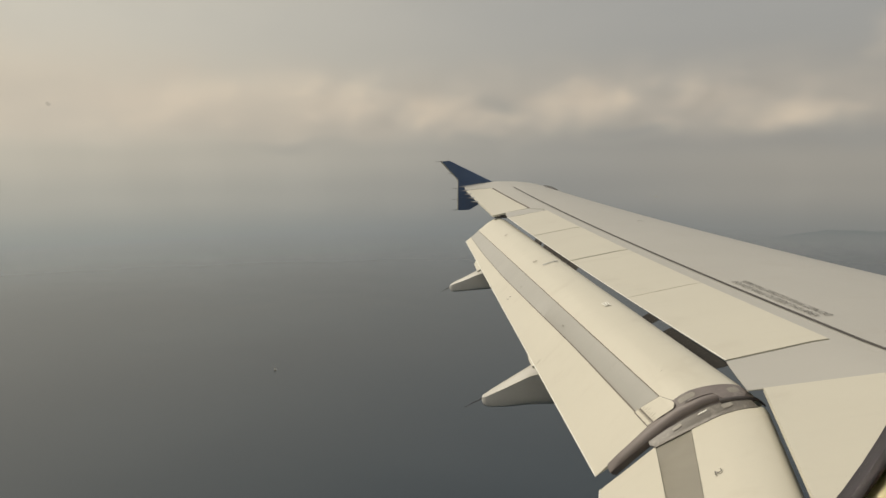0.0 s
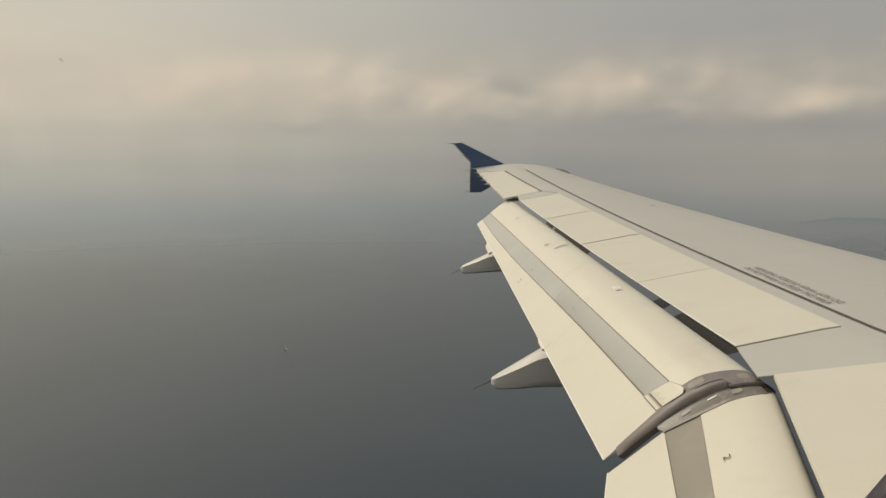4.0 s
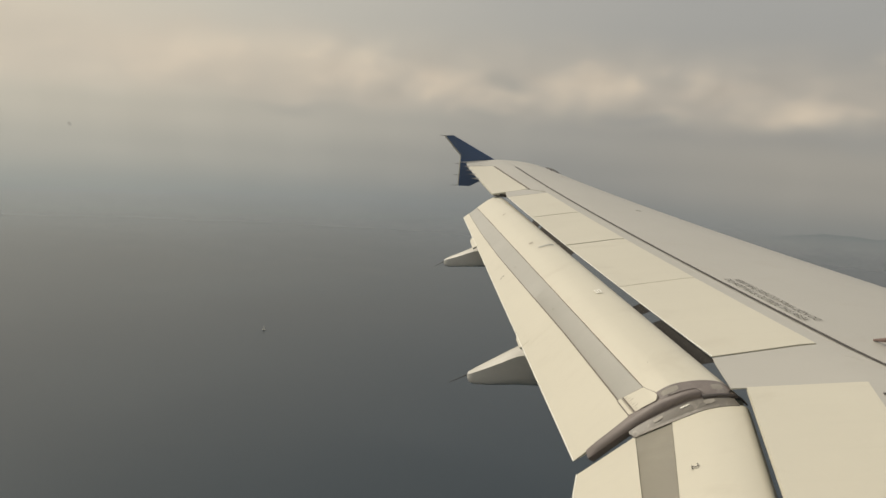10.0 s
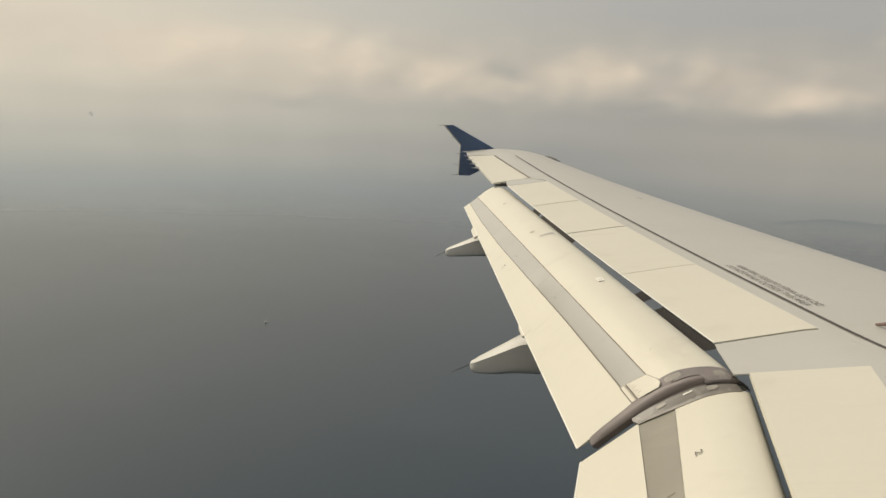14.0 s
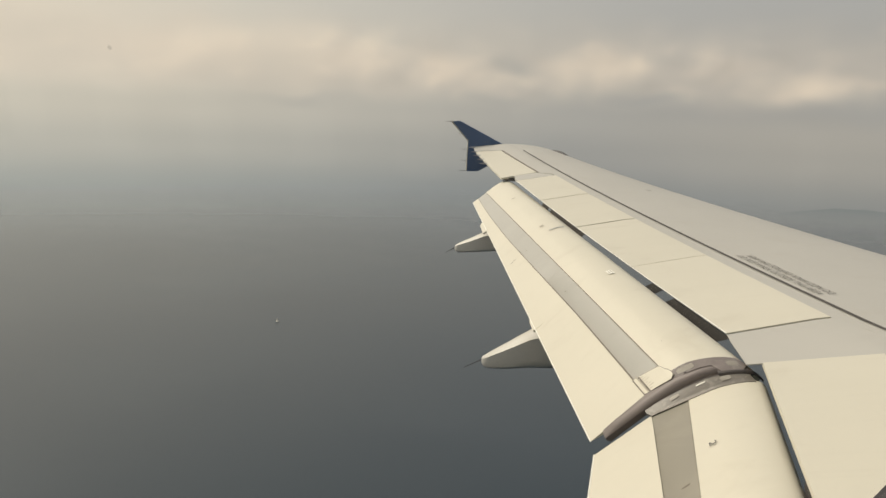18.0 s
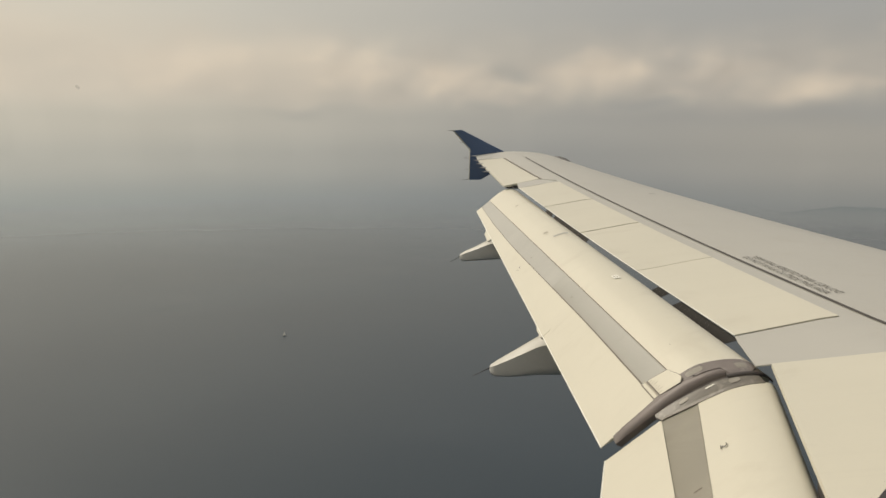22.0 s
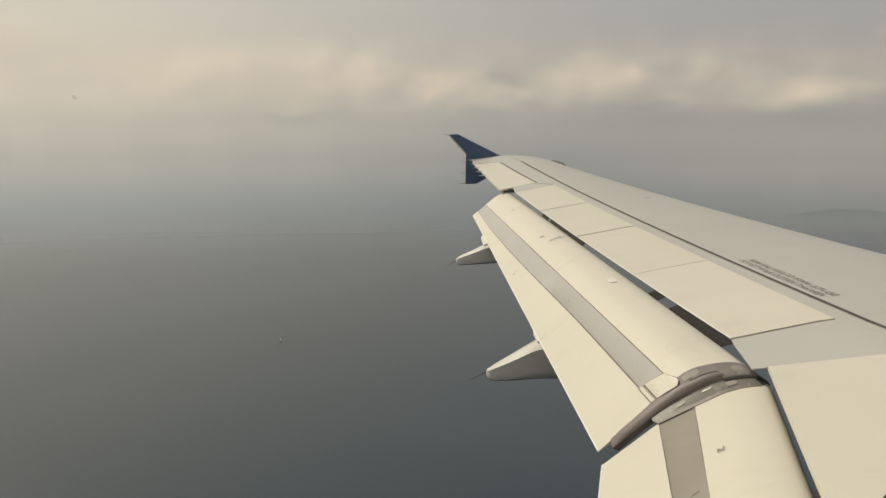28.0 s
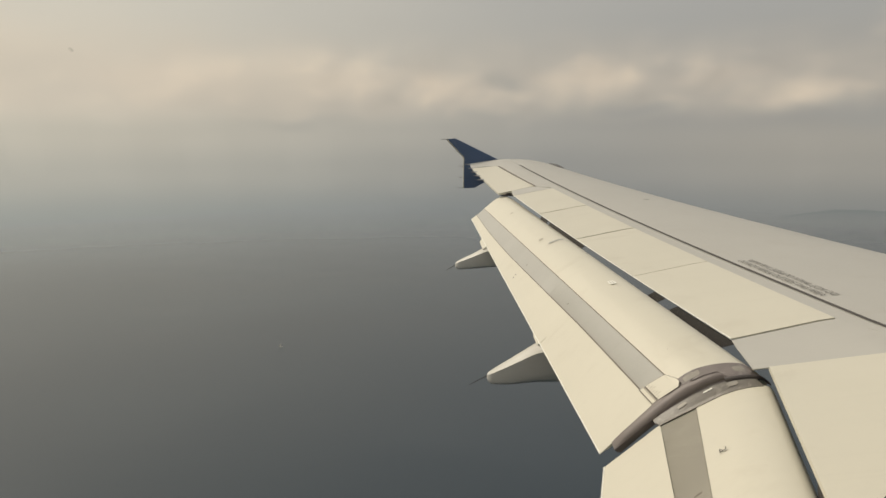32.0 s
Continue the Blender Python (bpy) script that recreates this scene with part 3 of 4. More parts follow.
def spanwise(sections, idx, n=8, drop=0.0, span=(0.0, 1.0)):
    rows = []
    m = len(sections) - 1
    for s in range(n * m + 1):
        f = span[0] + (span[1] - span[0]) * s / (n * m)
        i = min(int(f * m), m - 1)
        w = f * m - i
        rows.append([Vector(lerp(sections[i][j], sections[i + 1][j], w)) - Vector((0, 0, drop)) for j in idx])
    return rows


def rounded_top(rows, lead, keep):
    """Smooths the first points of each section with a spline, so that the upper skin is one curve."""
    out = []
    for row in rows:
        top, rest = row[:lead], row[lead:]
        fine = []
        for i in range(len(top) - 1):
            p0, p1, p2, p3 = top[max(i - 1, 0)], top[i], top[i + 1], top[min(i + 2, len(top) - 1)]
            for q in range(keep):
                fine.append(bend(p0, p1, p2, p3, q / keep))
        out.append(fine + [top[-1]] + rest)
    return out


def decal(sections, f0, f1, k0, k1, lift, n=4, m=6):
    """A thin patch that lies on a flap's upper skin."""
    rows = []
    for i in range(n + 1):
        row = []
        for j in range(m + 1):
            f, k = f0 + (f1 - f0) * i / n, k0 + (k1 - k0) * j / m
            p = flap_at(sections, f, k)
            t1, t2 = flap_at(sections, f + 0.01, k) - p, flap_at(sections, f, min(k + 0.05, 7)) - flap_at(sections, f, max(k - 0.05, 0))
            nrm = t1.cross(t2).normalized()
            row.append(p + nrm * (lift if nrm.z > 0 else -lift))
        rows.append(row)
    return loft(rows, closed=False)


def flap(name, sections, label, panels, strip=None):
    base = part(name, loft(rounded_top(spanwise(sections, (2, 3, 4, 5, 6, 7, 9, 10)), 6, 4)), WHITE, wing, label, True)
    for a, b in zip(panels, panels[1:]):
        part("slot_strip", loft(spanwise(sections, (1, 2, 10, 11), drop=0.005, span=(a + 0.00015, b - 0.00015))), strip or STRIPE, base, "worn grey metal strip" if strip is None else "worn brown metal strip", True)
    part("tab", loft(spanwise(sections, (0, 1, 11))), WHITE, base, "cream white flap tab", True)
    # the tab's rear edge gets its highlight as a pale tube
    part("trailing_edge_strip", tube([row[0] for row in spanwise(sections, (0,))], 0.004, 6), PLATE, base, "pale painted highlight along the trailing edge", True)
    for k0, k1 in ((1.975, 2.03), (0.985, 1.02))[:2 if strip is None else 0]:
        part("edge_joint", decal(sections, 0.0, 1.0, k0, k1, 0.003, 24, 1), JOINT, base, "thin brown sealant joint")
    return base


outer_flap = flap("outboard_flap", OUTER, "cream white outboard flap, extended", (0.0, 1.0))
inner_flap = flap("inboard_flap", INNER, "cream white inboard flap, extended", (0.0, 0.5, 1.0), STRIPE_BROWN)

# added shade webs behind the slot; between them one sees through to the sea
def shade_web(y0, y1, fx, drop0=0.02, drop1=0.16, lean=2.6, n=16):
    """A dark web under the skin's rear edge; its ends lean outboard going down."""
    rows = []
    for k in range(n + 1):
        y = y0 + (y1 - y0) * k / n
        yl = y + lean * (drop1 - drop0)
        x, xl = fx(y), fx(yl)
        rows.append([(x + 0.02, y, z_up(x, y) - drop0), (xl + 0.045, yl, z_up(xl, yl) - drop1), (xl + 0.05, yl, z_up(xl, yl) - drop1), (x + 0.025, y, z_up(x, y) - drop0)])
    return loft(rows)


def x_spoiler_te(y):
    return 0.80 - 0.3685 * (y - 6.44)


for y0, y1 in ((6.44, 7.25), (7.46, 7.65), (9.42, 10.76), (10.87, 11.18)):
    part("slot_shade", shade_web(y0, y1, x_spoiler_te), COVE, wing, "dark web added as the shade behind the flap slot")
part("slot_shade", shade_web(2.1, 4.76, x_inner_rear, 0.025, 0.30, 0.1), COVE, wing, "dark web added as the shade behind the flap slot")

# seal between the two flaps
def rail(sections, f, k):
    """Edge of a flap, rounded off for the rubber that lies on it."""
    d = max(0.0, min(0.45, k, 7.0 - k))
    return 0.25 * flap_at(sections, f, k - d) + 0.5 * flap_at(sections, f, k) + 0.25 * flap_at(sections, f, k + d)


def ease(v, a, b):
    w = min(1.0, max(0.0, (v - a) / (b - a)))
    return w * w * (3 - 2 * w)


def seal_at(k, g, up=0.0):
    """Point over the gap between the flaps: g from the outboard to the inboard flap, up off the skin."""
    p, q = rail(OUTER, 0.0, k), rail(INNER, 1.0, k)
    along = rail(OUTER, 0.0, min(k + 0.1, 7)) - rail(OUTER, 0.0, max(k - 0.1, 0))
    nrm = along.cross(q - p).normalized()
    nrm = nrm if nrm.z > 0 else -nrm
    return p.lerp(q, g) + nrm * (up + 0.004)


def seal_strip(k0, k1, sides, up, n=24, m=4, dome=None, under=0.0):
    """A strip along the gap; sides(k) gives its two edges, dome(k) its rise in the middle."""
    rows = []
    for a in range(n + 1):
        k = k0 + (k1 - k0) * a / n
        g0, g1 = sides(k)
        rise = dome(k) if dome else 0.0
        row = [seal_at(k, g0 + (g1 - g0) * b / m, up + rise * math.sin(math.pi * b / m) ** 0.65) for b in range(m + 1)]
        if under:
            row += [seal_at(k, g1, up - under), seal_at(k, g0, up - under)]
        rows.append(row)
    return loft(rows, closed=bool(under))


BULB_END = 4.42
part("seal_bed", seal_strip(0.26, 6.1, lambda k: (-0.03 + 0.36 * ease(k, 5.3, 6.0), 0.57 + 0.06 * ease(k, 1.0, 1.4) - 0.12 * ease(k, 5.4, 6.1)), 0.0, 48, 4, lambda k: 0.005, 0.03), RUBBER, outer_flap, "worn brown rubber seal", True)
part("seal_bulb", seal_strip(0.24, BULB_END, lambda k: (0.02 + 0.12 * ease(k, 0.5, 1.6) + 0.12 * ease(k, 2.0, 3.4) + 0.12 * ease(k, BULB_END - 0.08, BULB_END), 0.58 - 0.05 * ease(k, BULB_END - 0.08, BULB_END)), 0.002, 44, 14,
                             lambda k: 0.017 * (0.35 + 0.65 * ease(k, 0.22, 0.45)), 0.02), RUBBER, outer_flap, "thick brown rubber bulb seal", True)
part("seal_plate", seal_strip(2.42, 5.85, lambda k: (-0.07 + 0.10 * ease(k, 5.55, 5.85), 0.24 + 0.28 * ease(k, BULB_END, BULB_END + 0.12) - 0.25 * ease(k, 5.5, 5.85)), 0.0075, 40, 6, None, 0.008), SCUFFED, outer_flap, "stained brown seal plate", True)
part("seal_bead", seal_strip(BULB_END - 0.05, 6.85, lambda k: (0.50 - 0.10 * ease(k, 5.6, 6.8), 0.66 - 0.16 * ease(k, 5.6, 6.8)), 0.003, 36, 6, lambda k: 0.008 - 0.005 * ease(k, 5.8, 6.8), 0.006), BEAD, outer_flap, "dark rubber bead", True)
lip_rows = []
for a in range(41):
    k = 0.98 + 4.75 * a / 40
    p, q = flap_at(INNER, 1.0, k), flap_at(INNER, 0.9965, k)
    lip_rows.append([seal_at(k, 0.60, 0.0), seal_at(k, 0.74, 0.001), seal_at(k, 0.90, 0.0).lerp(p, 0.15) + Vector((0, 0, 0.001)), p + Vector((0, 0, 0.004)), q + Vector((0, 0, 0.003)), q - Vector((0, 0, 0.004)), seal_at(k, 0.60, -0.02)])
part("seal_lip", loft(lip_rows), TAPE, inner_flap, "scuffed grey seal lip", True)
part("seal_lip_edge", loft([[flap_at(INNER, 0.9975, k) + Vector((0, 0, 0.0036)), flap_at(INNER, 0.9962, k) + Vector((0, 0, 0.0036))] for k in (0.98 + 1.72 * a / 16 for a in range(17))], closed=False), LIP_WORN, inner_flap, "thin pale edge of the lip")
for k0, k1, g0, g1, up, mat, who in ((2.62, 3.75, 0.00, 0.17, 0.0082, LIP_WORN, outer_flap), (5.0, 5.5, 0.10, 0.34, 0.0082, LIP_WORN, outer_flap), (2.95, 3.55, 0.70, 0.745, 0.0030, PLATE, inner_flap),
                                     (1.62, 1.95, 0.70, 0.82, 0.0030, LIP_WORN, inner_flap), (4.25, 4.75, 0.70, 0.86, 0.0030, LIP_WORN, inner_flap)):
    part("worn_patch", seal_strip(k0, k1, lambda k, a=g0, b=g1, c=k0, d=k1: (a + 0.25 * (b - a) * (1 - ease(k, c, c + 0.15)), b - 0.3 * (b - a) * ease(k, d - 0.2, d)), up, 8, 2), mat, who, "worn pale patch")
part("bolt_head", seal_strip(2.95, 3.05, lambda k: (0.20, 0.235), 0.0105, 3, 2, lambda k: 0.003), COVE, outer_flap, "dark bolt head")

# six-sided cover plate at the end of the slot strip, with a brown joint round it
def plate_on_flap(edges, lift, grow=0.0):
    """edges: height along the section with the two ends of the plate there, as shares of the span."""
    rows = []
    for k, f0, f1 in edges:
        row = []
        for b in range(5):
            fr = f0 - grow * 0.12 + (f1 - f0 + grow * 0.24) * b / 4
            p = flap_at(OUTER, fr, k)
            t1, t2 = flap_at(OUTER, fr + 0.01, k) - p, flap_at(OUTER, fr, k + 0.05) - flap_at(OUTER, fr, k - 0.05)
            nrm = t1.cross(t2).normalized()
            row.append(p + nrm * (lift if nrm.z > 0 else -lift))
        rows.append(row)
    return loft(rows, closed=False)


HEX = ((1.22, -0.0005, 0.0262), (1.6, -0.003, 0.0235), (2.0, -0.006, 0.0195), (2.02, -0.006, 0.019), (2.2, -0.004, 0.0125), (2.4, -0.0005, 0.005))
HEX_JOINT = ((1.17, -0.0005, 0.0275), (1.6, -0.003, 0.0248), (2.0, -0.006, 0.0210), (2.06, -0.006, 0.0200), (2.24, -0.004, 0.0135), (2.45, -0.0015, 0.0055))
SIDE = ((0.99, 0.001, 0.0282), (1.145, 0.0, 0.0262))
part("plate_joint", plate_on_flap(HEX_JOINT, 0.0035), JOINT, outer_flap, "brown joint round a cover plate")
part("cover_plate", plate_on_flap(HEX, 0.0065), WHITE, outer_flap, "six-sided cream cover plate")
part("plate_joint", plate_on_flap(((0.972, 0.001, 0.0290), (1.16, 0.0, 0.0270)), 0.003), JOINT, outer_flap, "brown joint round a cover plate")
part("cover_plate", plate_on_flap(SIDE, 0.006), WHITE, outer_flap, "narrow cream cover plate")
for a in range(7):
    fr = 0.002 + 0.0034 * a
    part("dirt_streak", decal(OUTER, fr, fr + 0.0009, 1.22, 1.36 + 0.06 * ((a * 5) % 3), 0.0068, 1, 3), STAIN, outer_flap, "grey dirt streak")
part("dirt_streak", decal(OUTER, 0.001, 0.030, 1.10, 1.15, 0.0068, 4, 1), STAIN, outer_flap, "grey dirt streak")

# placards and scuffs on the flaps
part("placard", decal(OUTER, 0.249, 0.262, 4.58, 4.92, 0.006, 2, 2), PLATE, outer_flap, "pale placard")
for k0 in (4.66, 4.79):
    part("text_bar", decal(OUTER, 0.251, 0.260, k0, k0 + 0.05, 0.0064, 2, 2), STAIN, outer_flap, "faded line of print")
for f0, f1, k0, k1, mat in ((0.503, 0.509, 4.2, 5.45, STRIPE), (0.540, 0.548, 3.8, 4.2, STAIN), (0.489, 0.4915, 0.38, 0.46, RUBBER), (0.491, 0.4935, 0.54, 0.62, RUBBER),
                            (0.270, 0.2725, 1.30, 1.40, STRIPE_BROWN), (0.487, 0.490, 1.26, 1.36, STRIPE_BROWN), (0.80, 0.806, 4.1, 4.4, STAIN), (0.052, 0.0532, 3.55, 3.59, JOINT)):
    part("scuff_mark", decal(OUTER, f0, f1, k0, k1, 0.004, 2, 3), mat, outer_flap, "small dark scuff")

# ---- wing tip fence ----
def fence():
    up = [(-3.57, 2.175), (-3.43, 2.195), (-2.58, 1.83), (-2.05, 1.80), (-2.45, 1.70), (-3.03, 1.325), (-3.22, 1.31), (-3.24, 1.86)]
    rows = []
    for dy in (-0.035, 0.035):
        rows.append([(x, 17.03 + dy, z) for x, z in up])
    return loft(rows)


fin = part("wing_fence", fence(), BLUE, wing, "dark blue wing tip fence")
# bright outline of the fence's rear edge, added as a pale tube
part("trailing_edge_strip", tube([(-3.578, 17.03, 2.172), (-3.248, 17.03, 1.86), (-3.228, 17.03, 1.312)], 0.020, 6), WHITE, fin, "pale painted highlight along the fence edge")

# ---- flap track fairings ----
def pod_outline():
    """Cross-section of a fairing: arched top, nearly upright sides, rounded keel."""
    pts = [(-0.99, 0.74)]
    for k in range(1, 10):
        a = -0.99 + 1.98 * k / 10
        pts.append((a, 0.74 + 0.26 * (1.0 - (abs(a) / 0.99) ** 1.6)))
    pts += [(0.99, 0.74), (1.02, 0.45), (1.03, 0.22), (0.98, 0.09), (0.80, 0.02), (0.4, 0.0), (-0.4, 0.0), (-0.80, 0.02), (-0.98, 0.09), (-1.03, 0.22), (-1.02, 0.45)]
    return pts


POD = pod_outline()
POD_TOP = [(x * 1.012, z + 0.012) for x, z in POD[:11]] + [(x * 0.95, z - 0.04) for x, z in POD[10::-1]]


def fairing(tip, rows_in, outline):
    """A boat-shaped pod with a bevelled top: distance forward, top, bottom and half width at each station."""
    x0, y0, z0 = tip
    return loft([[(x0 + dx, y0 + w * a, z0 + low + (top - low) * c) for a, c in outline] for dx, top, low, w in rows_in])


NEAR_POD = ((0.0, -0.005, -0.055, 0.035), (0.02, 0.008, -0.078, 0.065), (0.06, 0.04, -0.088, 0.085), (0.2, 0.14, -0.072, 0.11), (0.4, 0.285, -0.030, 0.13), (0.7, 0.40, 0.01, 0.15), (1.05, 0.40, 0.05, 0.14), (1.35, 0.36, 0.15, 0.08))
FAR_POD = ((0.0, -0.005, -0.055, 0.03), (0.02, 0.01, -0.078, 0.055), (0.06, 0.035, -0.085, 0.075), (0.2, 0.11, -0.066, 0.095), (0.36, 0.205, -0.042, 0.11), (0.55, 0.26, -0.015, 0.12), (0.8, 0.26, 0.03, 0.11), (1.0, 0.22, 0.10, 0.06))
for tip, rows_in, wick in (((-0.921, 8.65, -0.154), NEAR_POD, (-0.17, -0.105)), ((-2.016, 11.8, 0.443), FAR_POD, (-0.14, -0.09))):
    pod = part("flap_track_fairing", fairing(tip, rows_in, POD), POD_GREY, wing, "grey flap track fairing with a cream top", True)
    part("fairing_cap", fairing(tip, rows_in[1:], POD_TOP), POD_CAP, pod, "cream white top of the fairing", True)
    t = Vector(tip) + Vector((0.02, 0, -0.02))
    part("static_wick", tube([t, t + Vector((wick[0] * 0.3, 0, wick[1] * 0.3)), t + Vector((wick[0], 0, wick[1]))], [0.006, 0.004, 0.002], 6), COVE, pod, "thin dark static wick", True)


def tab_lug(f0, f1, reach):
    """A short plate that carries the tab on past its trailing edge."""
    rows = []
    for f in (f0, f0 + 0.004, f1 - 0.012, f1):
        r = reach * (0.25 if f in (f0, f1) else 1.0)
        p, q = flap_at(OUTER, f, 0.25), flap_at(OUTER, f, -r)
        d = Vector((0.012, 0, -0.012))
        rows.append([p + Vector((0, 0, 0.003)), q + Vector((0, 0, 0.003)), q + d, p + d])
    return loft(rows)


part("tab_lug", tab_lug(0.735, 0.805, 0.42), WHITE, outer_flap, "cream plate on the flap tab")
part("tab_lug", tab_lug(0.245, 0.282, 0.07), WHITE, outer_flap, "cream plate on the flap tab")

# leading edge slats, run out a little ahead of the fixed nose
def slat(y0, y1, n=10):
    rows = []
    for k in range(n + 1):
        y = y0 + (y1 - y0) * k / n
        c = x_lead(y) - x_trail(y)
        x, z = x_lead(y), z_chord(x_lead(y), y)
        rows.append([(x - 0.06 * c, y, z + 0.024 * c - 0.006), (x - 0.02 * c, y, z + 0.012 * c), (x + 0.02 * c, y, z - 0.012 * c), (x + 0.035 * c, y, z - 0.035 * c),
                     (x + 0.02 * c, y, z - 0.055 * c), (x - 0.02 * c, y, z - 0.05 * c), (x - 0.03 * c, y, z - 0.02 * c)])
    return loft(rows)


for y0, y1 in ((6.7, 9.0), (9.02, 11.3), (11.32, 13.6), (13.62, 15.9)):
    part("leading_edge_slat", slat(y0, y1), GREY, wing, "light grey leading edge slat", True)

for y0, y1 in ((6.7, 9.0), (9.02, 11.3), (11.32, 13.6), (13.62, 15.9)):
    part("slat_seam", tube([(x_lead(y0 + (y1 - y0) * k / 12), y0 + (y1 - y0) * k / 12, z_chord(x_lead(y0 + (y1 - y0) * k / 12), y0 + (y1 - y0) * k / 12) + 0.002) for k in range(13)], 0.009, 6), SLAT_SEAM, wing, "thin grey seam along the slat")
    part("slat_joint", ribbon(lambda y: x_lead(y) - 0.075 * (x_lead(y) - x_trail(y)), y0, y1, 0.016, 0.003, 12), STRIPE_BROWN, wing, "thin joint behind the slat")

# ---- small things on the wing ----
# static wicks on the tip's trailing edge and on the fence
for i, y in enumerate((14.75, 15.25, 15.75, 16.25, 16.8)):
    x = -1.93 - 0.3356 * (y - 13.30)
    t = Vector((x + 0.05, y, z_up(x, y) + 0.004))
    part("static_wick", tube([t, t + Vector((-0.06, 0, 0.0)), t + Vector((-0.09, 0, 0.0)), t + Vector((-0.12, 0, -0.004))], [0.018, 0.012, 0.005, 0.003], 6), METAL, wing, "grey static wick", True)
for x, z, dx, dz in ((-3.56, 2.178, -0.16, -0.01), (-3.33, 1.97, -0.14, 0.0), (-3.235, 1.70, -0.14, 0.0), (-3.23, 1.50, -0.14, 0.0), (-3.215, 1.32, -0.17, -0.01)):
    t = Vector((x + 0.02, 17.03, z))
    part("static_wick", tube([t, t + Vector((dx * 0.4, 0, dz * 0.4)), t + Vector((dx, 0, dz))], [0.007, 0.004, 0.002], 6), COVE, wing, "thin dark static wick", True)

# navigation lamp at the tip's leading corner
lamp_rows = []
for k in range(9):
    y = 16.48 + 0.60 * k / 8
    x = x_lead(y) - 0.02
    r = 0.042 * math.sin(math.pi * (0.12 + 0.8 * k / 8)) + 0.004
    lamp_rows.append([(x + r * math.cos(a), y, z_up(x, y) + 0.014 + r * 0.7 * math.sin(a)) for a in (2 * math.pi * q / 10 for q in range(10))])
part("navigation_lamp", loft(lamp_rows), LENS_GLASS, wing, "smoked navigation lamp lens", True)

# flush vent near the leading edge, and the folding rope hook on the walkway
part("flush_vent", slab(((0.12, 11.86), (0.11, 11.92), (0.17, 11.94), (0.185, 11.87)), 3, 3, 0.004, 0.02), STRIPE, wing, "small dark flush vent")
hook_path = []
for x, y, dz in ((1.605, 6.69, 0.005), (1.63, 6.60, 0.03), (1.655, 6.52, 0.055), (1.685, 6.45, 0.03), (1.695, 6.38, 0.004)):
    hook_path.append((x, y, z_up(x, y) + dz))
part("rope_hook", tube(hook_path, [0.006, 0.012, 0.014, 0.013, 0.008], 8), HOOK, wing, "brown rope attachment hook", True)


def words_mesh(text, size):
    cu = bpy.data.curves.new("words", "FONT")
    cu.body, cu.size, cu.resolution_u = text, size, 3
    tmp = new("words", cu)
    bpy.context.view_layer.update()
    me = bpy.data.meshes.new_from_object(tmp.evaluated_get(bpy.context.evaluated_depsgraph_get()))
    bpy.data.objects.remove(tmp)
    return me


def reach(text, size):
    return max(v.co.x for v in words_mesh(text, size).vertices)


def lettering(text, size, origin, along, up, lift):
    """Words painted on the upper skin, from the built-in font; each point is laid down on the skin."""
    u = Vector(up).normalized()
    a = Vector(along) / reach(text, size)
    said = ""
    for word in text.split():
        said = (said + " " + word).strip()
        me = words_mesh(word, size)
        start = reach(said, size) - max(v.co.x for v in me.vertices)
        for v in me.vertices:
            p = Vector(origin) + a * (v.co.x + start) + u * v.co.y
            v.co = (p.x, p.y, z_up(p.x, p.y) + lift)
        me.name = "lettering"
        me.materials.append(INK)
        ob = new("lettering", me)
        ob.parent = wing
        ob["label"] = "faded black stencilled word " + word


WARNING = "DO NOT WALK OUTSIDE THIS AREA"
lettering(WARNING, 0.064, (0.915, 8.15), (0.392, -1.09), (0.94, 0.34), 0.004)
lettering(WARNING, 0.064, (1.412, 7.08), (-0.392, 1.09), (-0.94, -0.34), 0.004)


def flap_digit(text, size, f, k):
    cu = bpy.data.curves.new("digit", "FONT")
    cu.body, cu.size, cu.resolution_u = text, size, 3
    tmp = new("digit", cu)
    bpy.context.view_layer.update()
    me = bpy.data.meshes.new_from_object(tmp.evaluated_get(bpy.context.evaluated_depsgraph_get()))
    bpy.data.objects.remove(tmp)
    p = flap_at(INNER, f, k)
    u = (flap_at(INNER, f, k + 0.3) - flap_at(INNER, f, k - 0.3)).normalized()
    a = (flap_at(INNER, f - 0.02, k) - p).normalized()
    nrm = a.cross(u).normalized()
    for v in me.vertices:
        v.co = p + a * v.co.x * 1.35 + u * v.co.y * 0.62 + nrm * 0.006
    me.name = "digit"
    me.materials.append(LINE)
    ob = new("digit", me)
    ob.parent = inner_flap
    ob["label"] = "small black stencilled digit"


flap_digit("2", 0.07, 0.845, 2.9)
part("scuff_mark", decal(INNER, 0.776, 0.781, 1.50, 1.74, -0.0038, 3, 3), JOINT, inner_flap, "small dark scuff")

# ---- cabin wall with window ----
SMUDGE = bpy.data.materials.new("thin_dirt")
SMUDGE.use_nodes = True
sg = Graph(SMUDGE.node_tree)
smear, dirt = sg.node("ShaderNodeMixShader"), sg.node("ShaderNodeBsdfDiffuse")
dirt.inputs[0].default_value = (0.12, 0.11, 0.10, 1.0)
smear.inputs[0].default_value = 0.92
sg.tree.links.new(dirt.outputs[0], smear.inputs[1])
sg.tree.links.new(sg.node("ShaderNodeBsdfTransparent").outputs[0], smear.inputs[2])
sg.tree.links.new(smear.outputs[0], sg.node("ShaderNodeOutputMaterial").inputs[0])
SPECK = Vector((0.4102, 1.8008, 1.3680))
WINDOW = (0.377, 1.4715)
HALF_W, HALF_H, CORNER = 0.1203, 0.165, 0.060


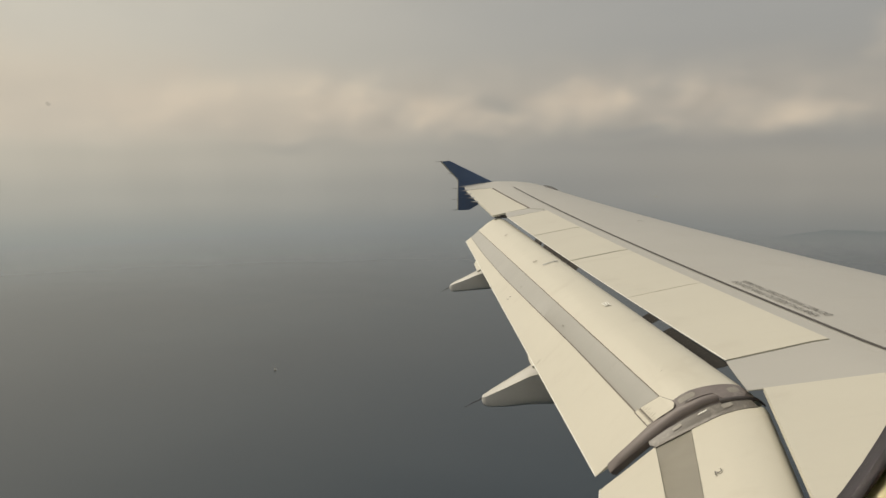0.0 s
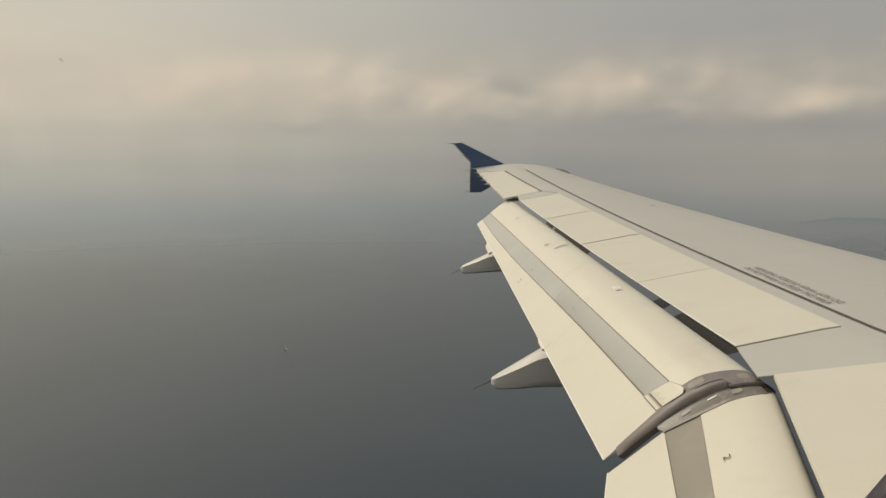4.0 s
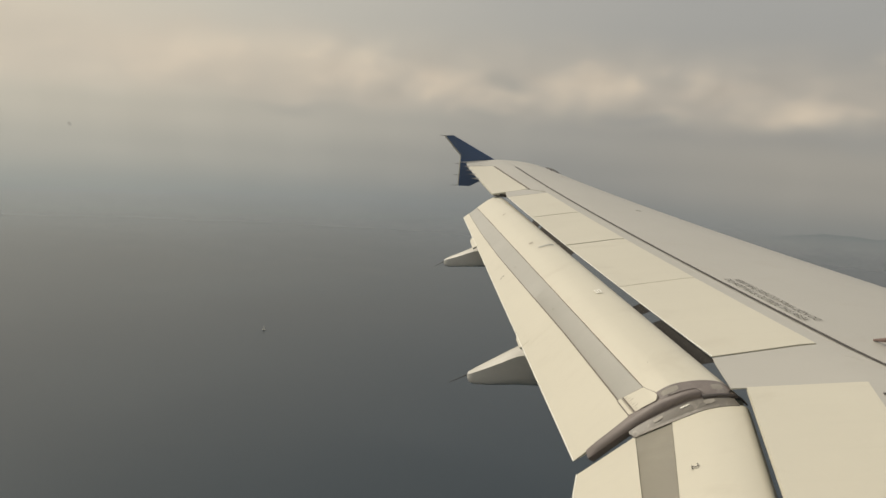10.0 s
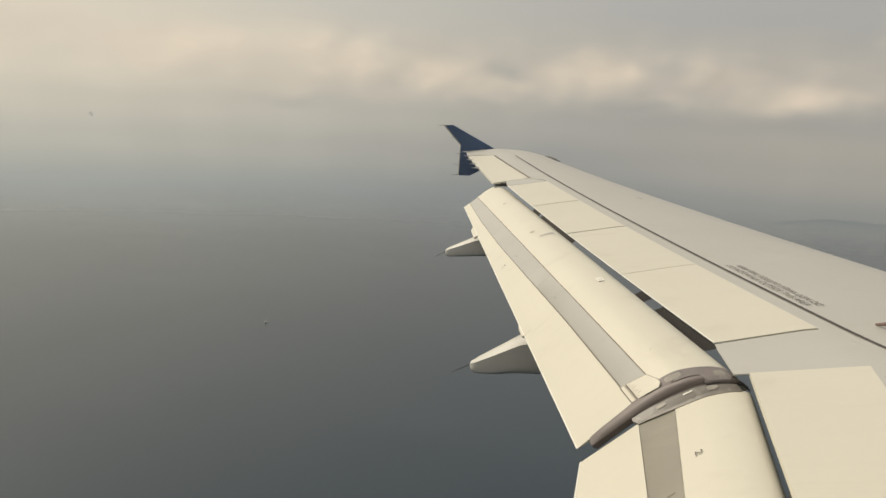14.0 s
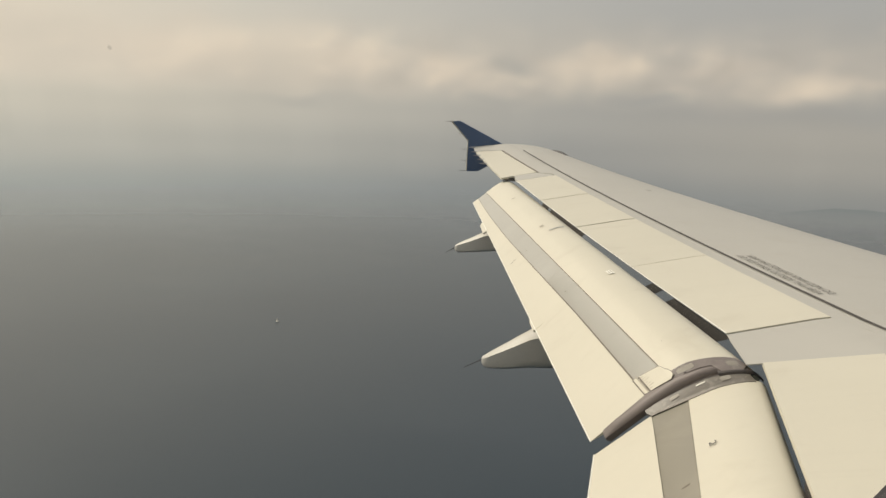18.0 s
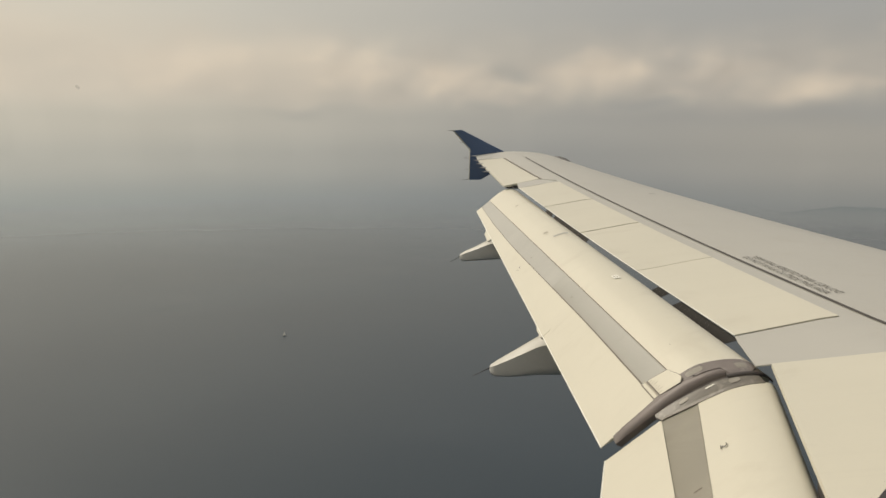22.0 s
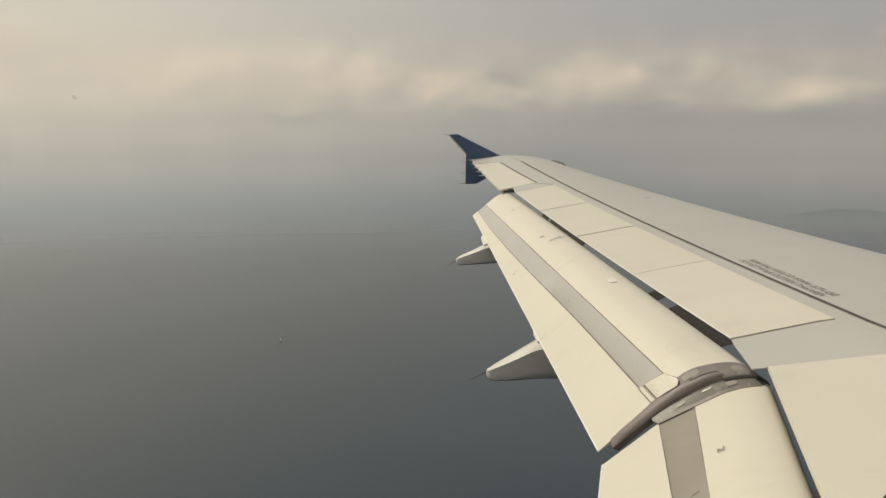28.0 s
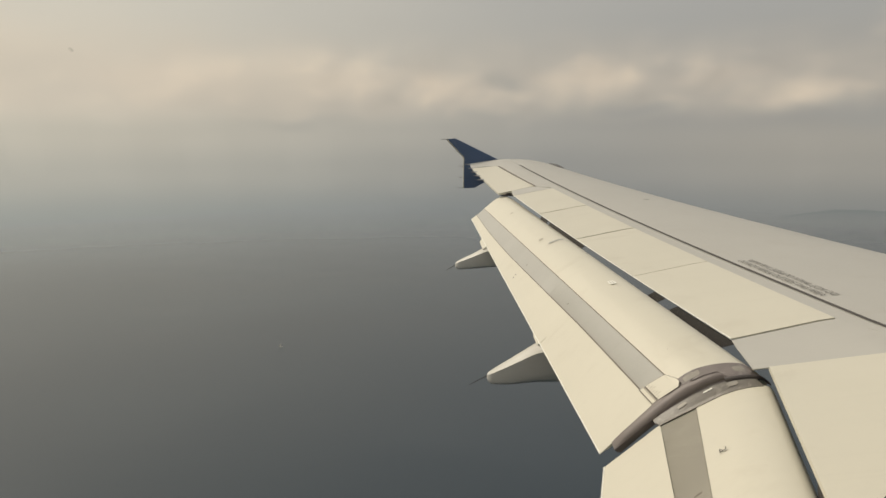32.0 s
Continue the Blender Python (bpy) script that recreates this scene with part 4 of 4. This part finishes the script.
def rounded(hw, hh, r, n=36):
    pts = []
    for cx, cz, a0 in ((hw - r, hh - r, 0), (-hw + r, hh - r, 90), (-hw + r, -hh + r, 180), (hw - r, -hh + r, 270)):
        for k in range(n + 1):
            a = radians(a0 + 90 * k / n)
            pts.append((cx + r * math.cos(a), cz + r * math.sin(a)))
    return pts


def ring(loops):
    """Skin through closed loops given as (outset from the opening, y)."""
    return loft([[(WINDOW[0] + x, y, WINDOW[1] + z) for x, z in rounded(HALF_W + d, HALF_H + d, CORNER + d)] for d, y in loops], caps=False)


wall = part("wall_cabin", ring([(0.0028, 1.803), (0.17, 1.955), (0.42, 1.955), (0.42, 1.71), (0.085, 1.71), (0.050, 1.715), (0.0085, 1.780), (0.0024, 1.7975), (0.0009, 1.8006), (0.0009, 1.8014), (0.0028, 1.8016), (0.0028, 1.803)]), CABIN, None, "", True)
wall.matrix_world = BANK
tagged(wall, "cream cabin side wall with rounded window opening", "wall", kind="structure")
window = new("window_1")
window.matrix_world = BANK
tagged(window, "rounded airliner window with dark rubber gasket", "window", kind="structure")
part("gasket", ring([(0.0, 1.801), (0.0002, 1.80045), (0.00045, 1.8002), (0.0007, 1.80035), (0.00085, 1.801), (0.00085, 1.8013), (0.0027, 1.8016), (0.0027, 1.804), (0.0, 1.804), (0.0, 1.801)]), GASKET, window, "dark rubber gasket", True)
pane_bm = loft([[(WINDOW[0] + x, y, WINDOW[1] + z) for x, z in rounded(HALF_W + 0.0015, HALF_H + 0.0015, CORNER + 0.0015)] for y in (1.8017, 1.8033)])
glass = bpy.data.materials.new("window_acrylic")
glass.use_nodes = True
glass.node_tree.nodes["Principled BSDF"].inputs["Transmission Weight"].default_value = 1.0
glass.node_tree.nodes["Principled BSDF"].inputs["Base Color"].default_value = (1.0, 1.0, 1.0, 1.0)
glass.node_tree.nodes["Principled BSDF"].inputs["Roughness"].default_value = 0.0
glass.node_tree.nodes["Principled BSDF"].inputs["IOR"].default_value = 1.15
pane = part("pane", pane_bm, glass, window, "clear acrylic pane")
pane.visible_shadow = False
part("dust_speck", tube([SPECK, SPECK + Vector((0.0003, 0, -0.0002))], 0.00017, 10), SMUDGE, window, "faint speck of dirt on the pane")

# the body of the airplane round the cabin, open behind the window's lining
def hull():
    bm = bmesh.new()
    cuts = [-13.0]
    for k in range(-22, 24):
        cuts += [0.377 + 0.533 * k - 0.115, 0.377 + 0.533 * k + 0.115]
    cuts.append(15.0)
    cuts = [x for x in cuts if not -0.20 < x < 0.95] + [-0.17, 0.92]
    cuts.sort()
    angles = [radians(a) for a in range(0, 360, 5)]
    rows = [[bm.verts.new((x, 2.02 * math.cos(a), 0.95 + 2.02 * math.sin(a))) for a in angles] for x in cuts]
    for i, (p, q) in enumerate(zip(rows, rows[1:])):
        for j in range(len(angles)):
            k = (j + 1) % len(angles)
            if cuts[i] == -0.17 and 0 <= j * 5 < 30:
                continue                                    # behind the lining of this window
            if cuts[i + 1] - cuts[i] < 0.24 and j * 5 in (10, 15, 160, 165):
                continue                                    # the other windows
            bm.faces.new((p[j], p[k], q[k], q[j]))
    bm.faces.new(rows[0])
    bm.faces.new(rows[-1])
    return bm


body = part("airliner_fuselage", hull(), WHITE, None, "", True)
body.matrix_world = BANK
tagged(body, "cream white airliner fuselage beside the wing", "fuselage")
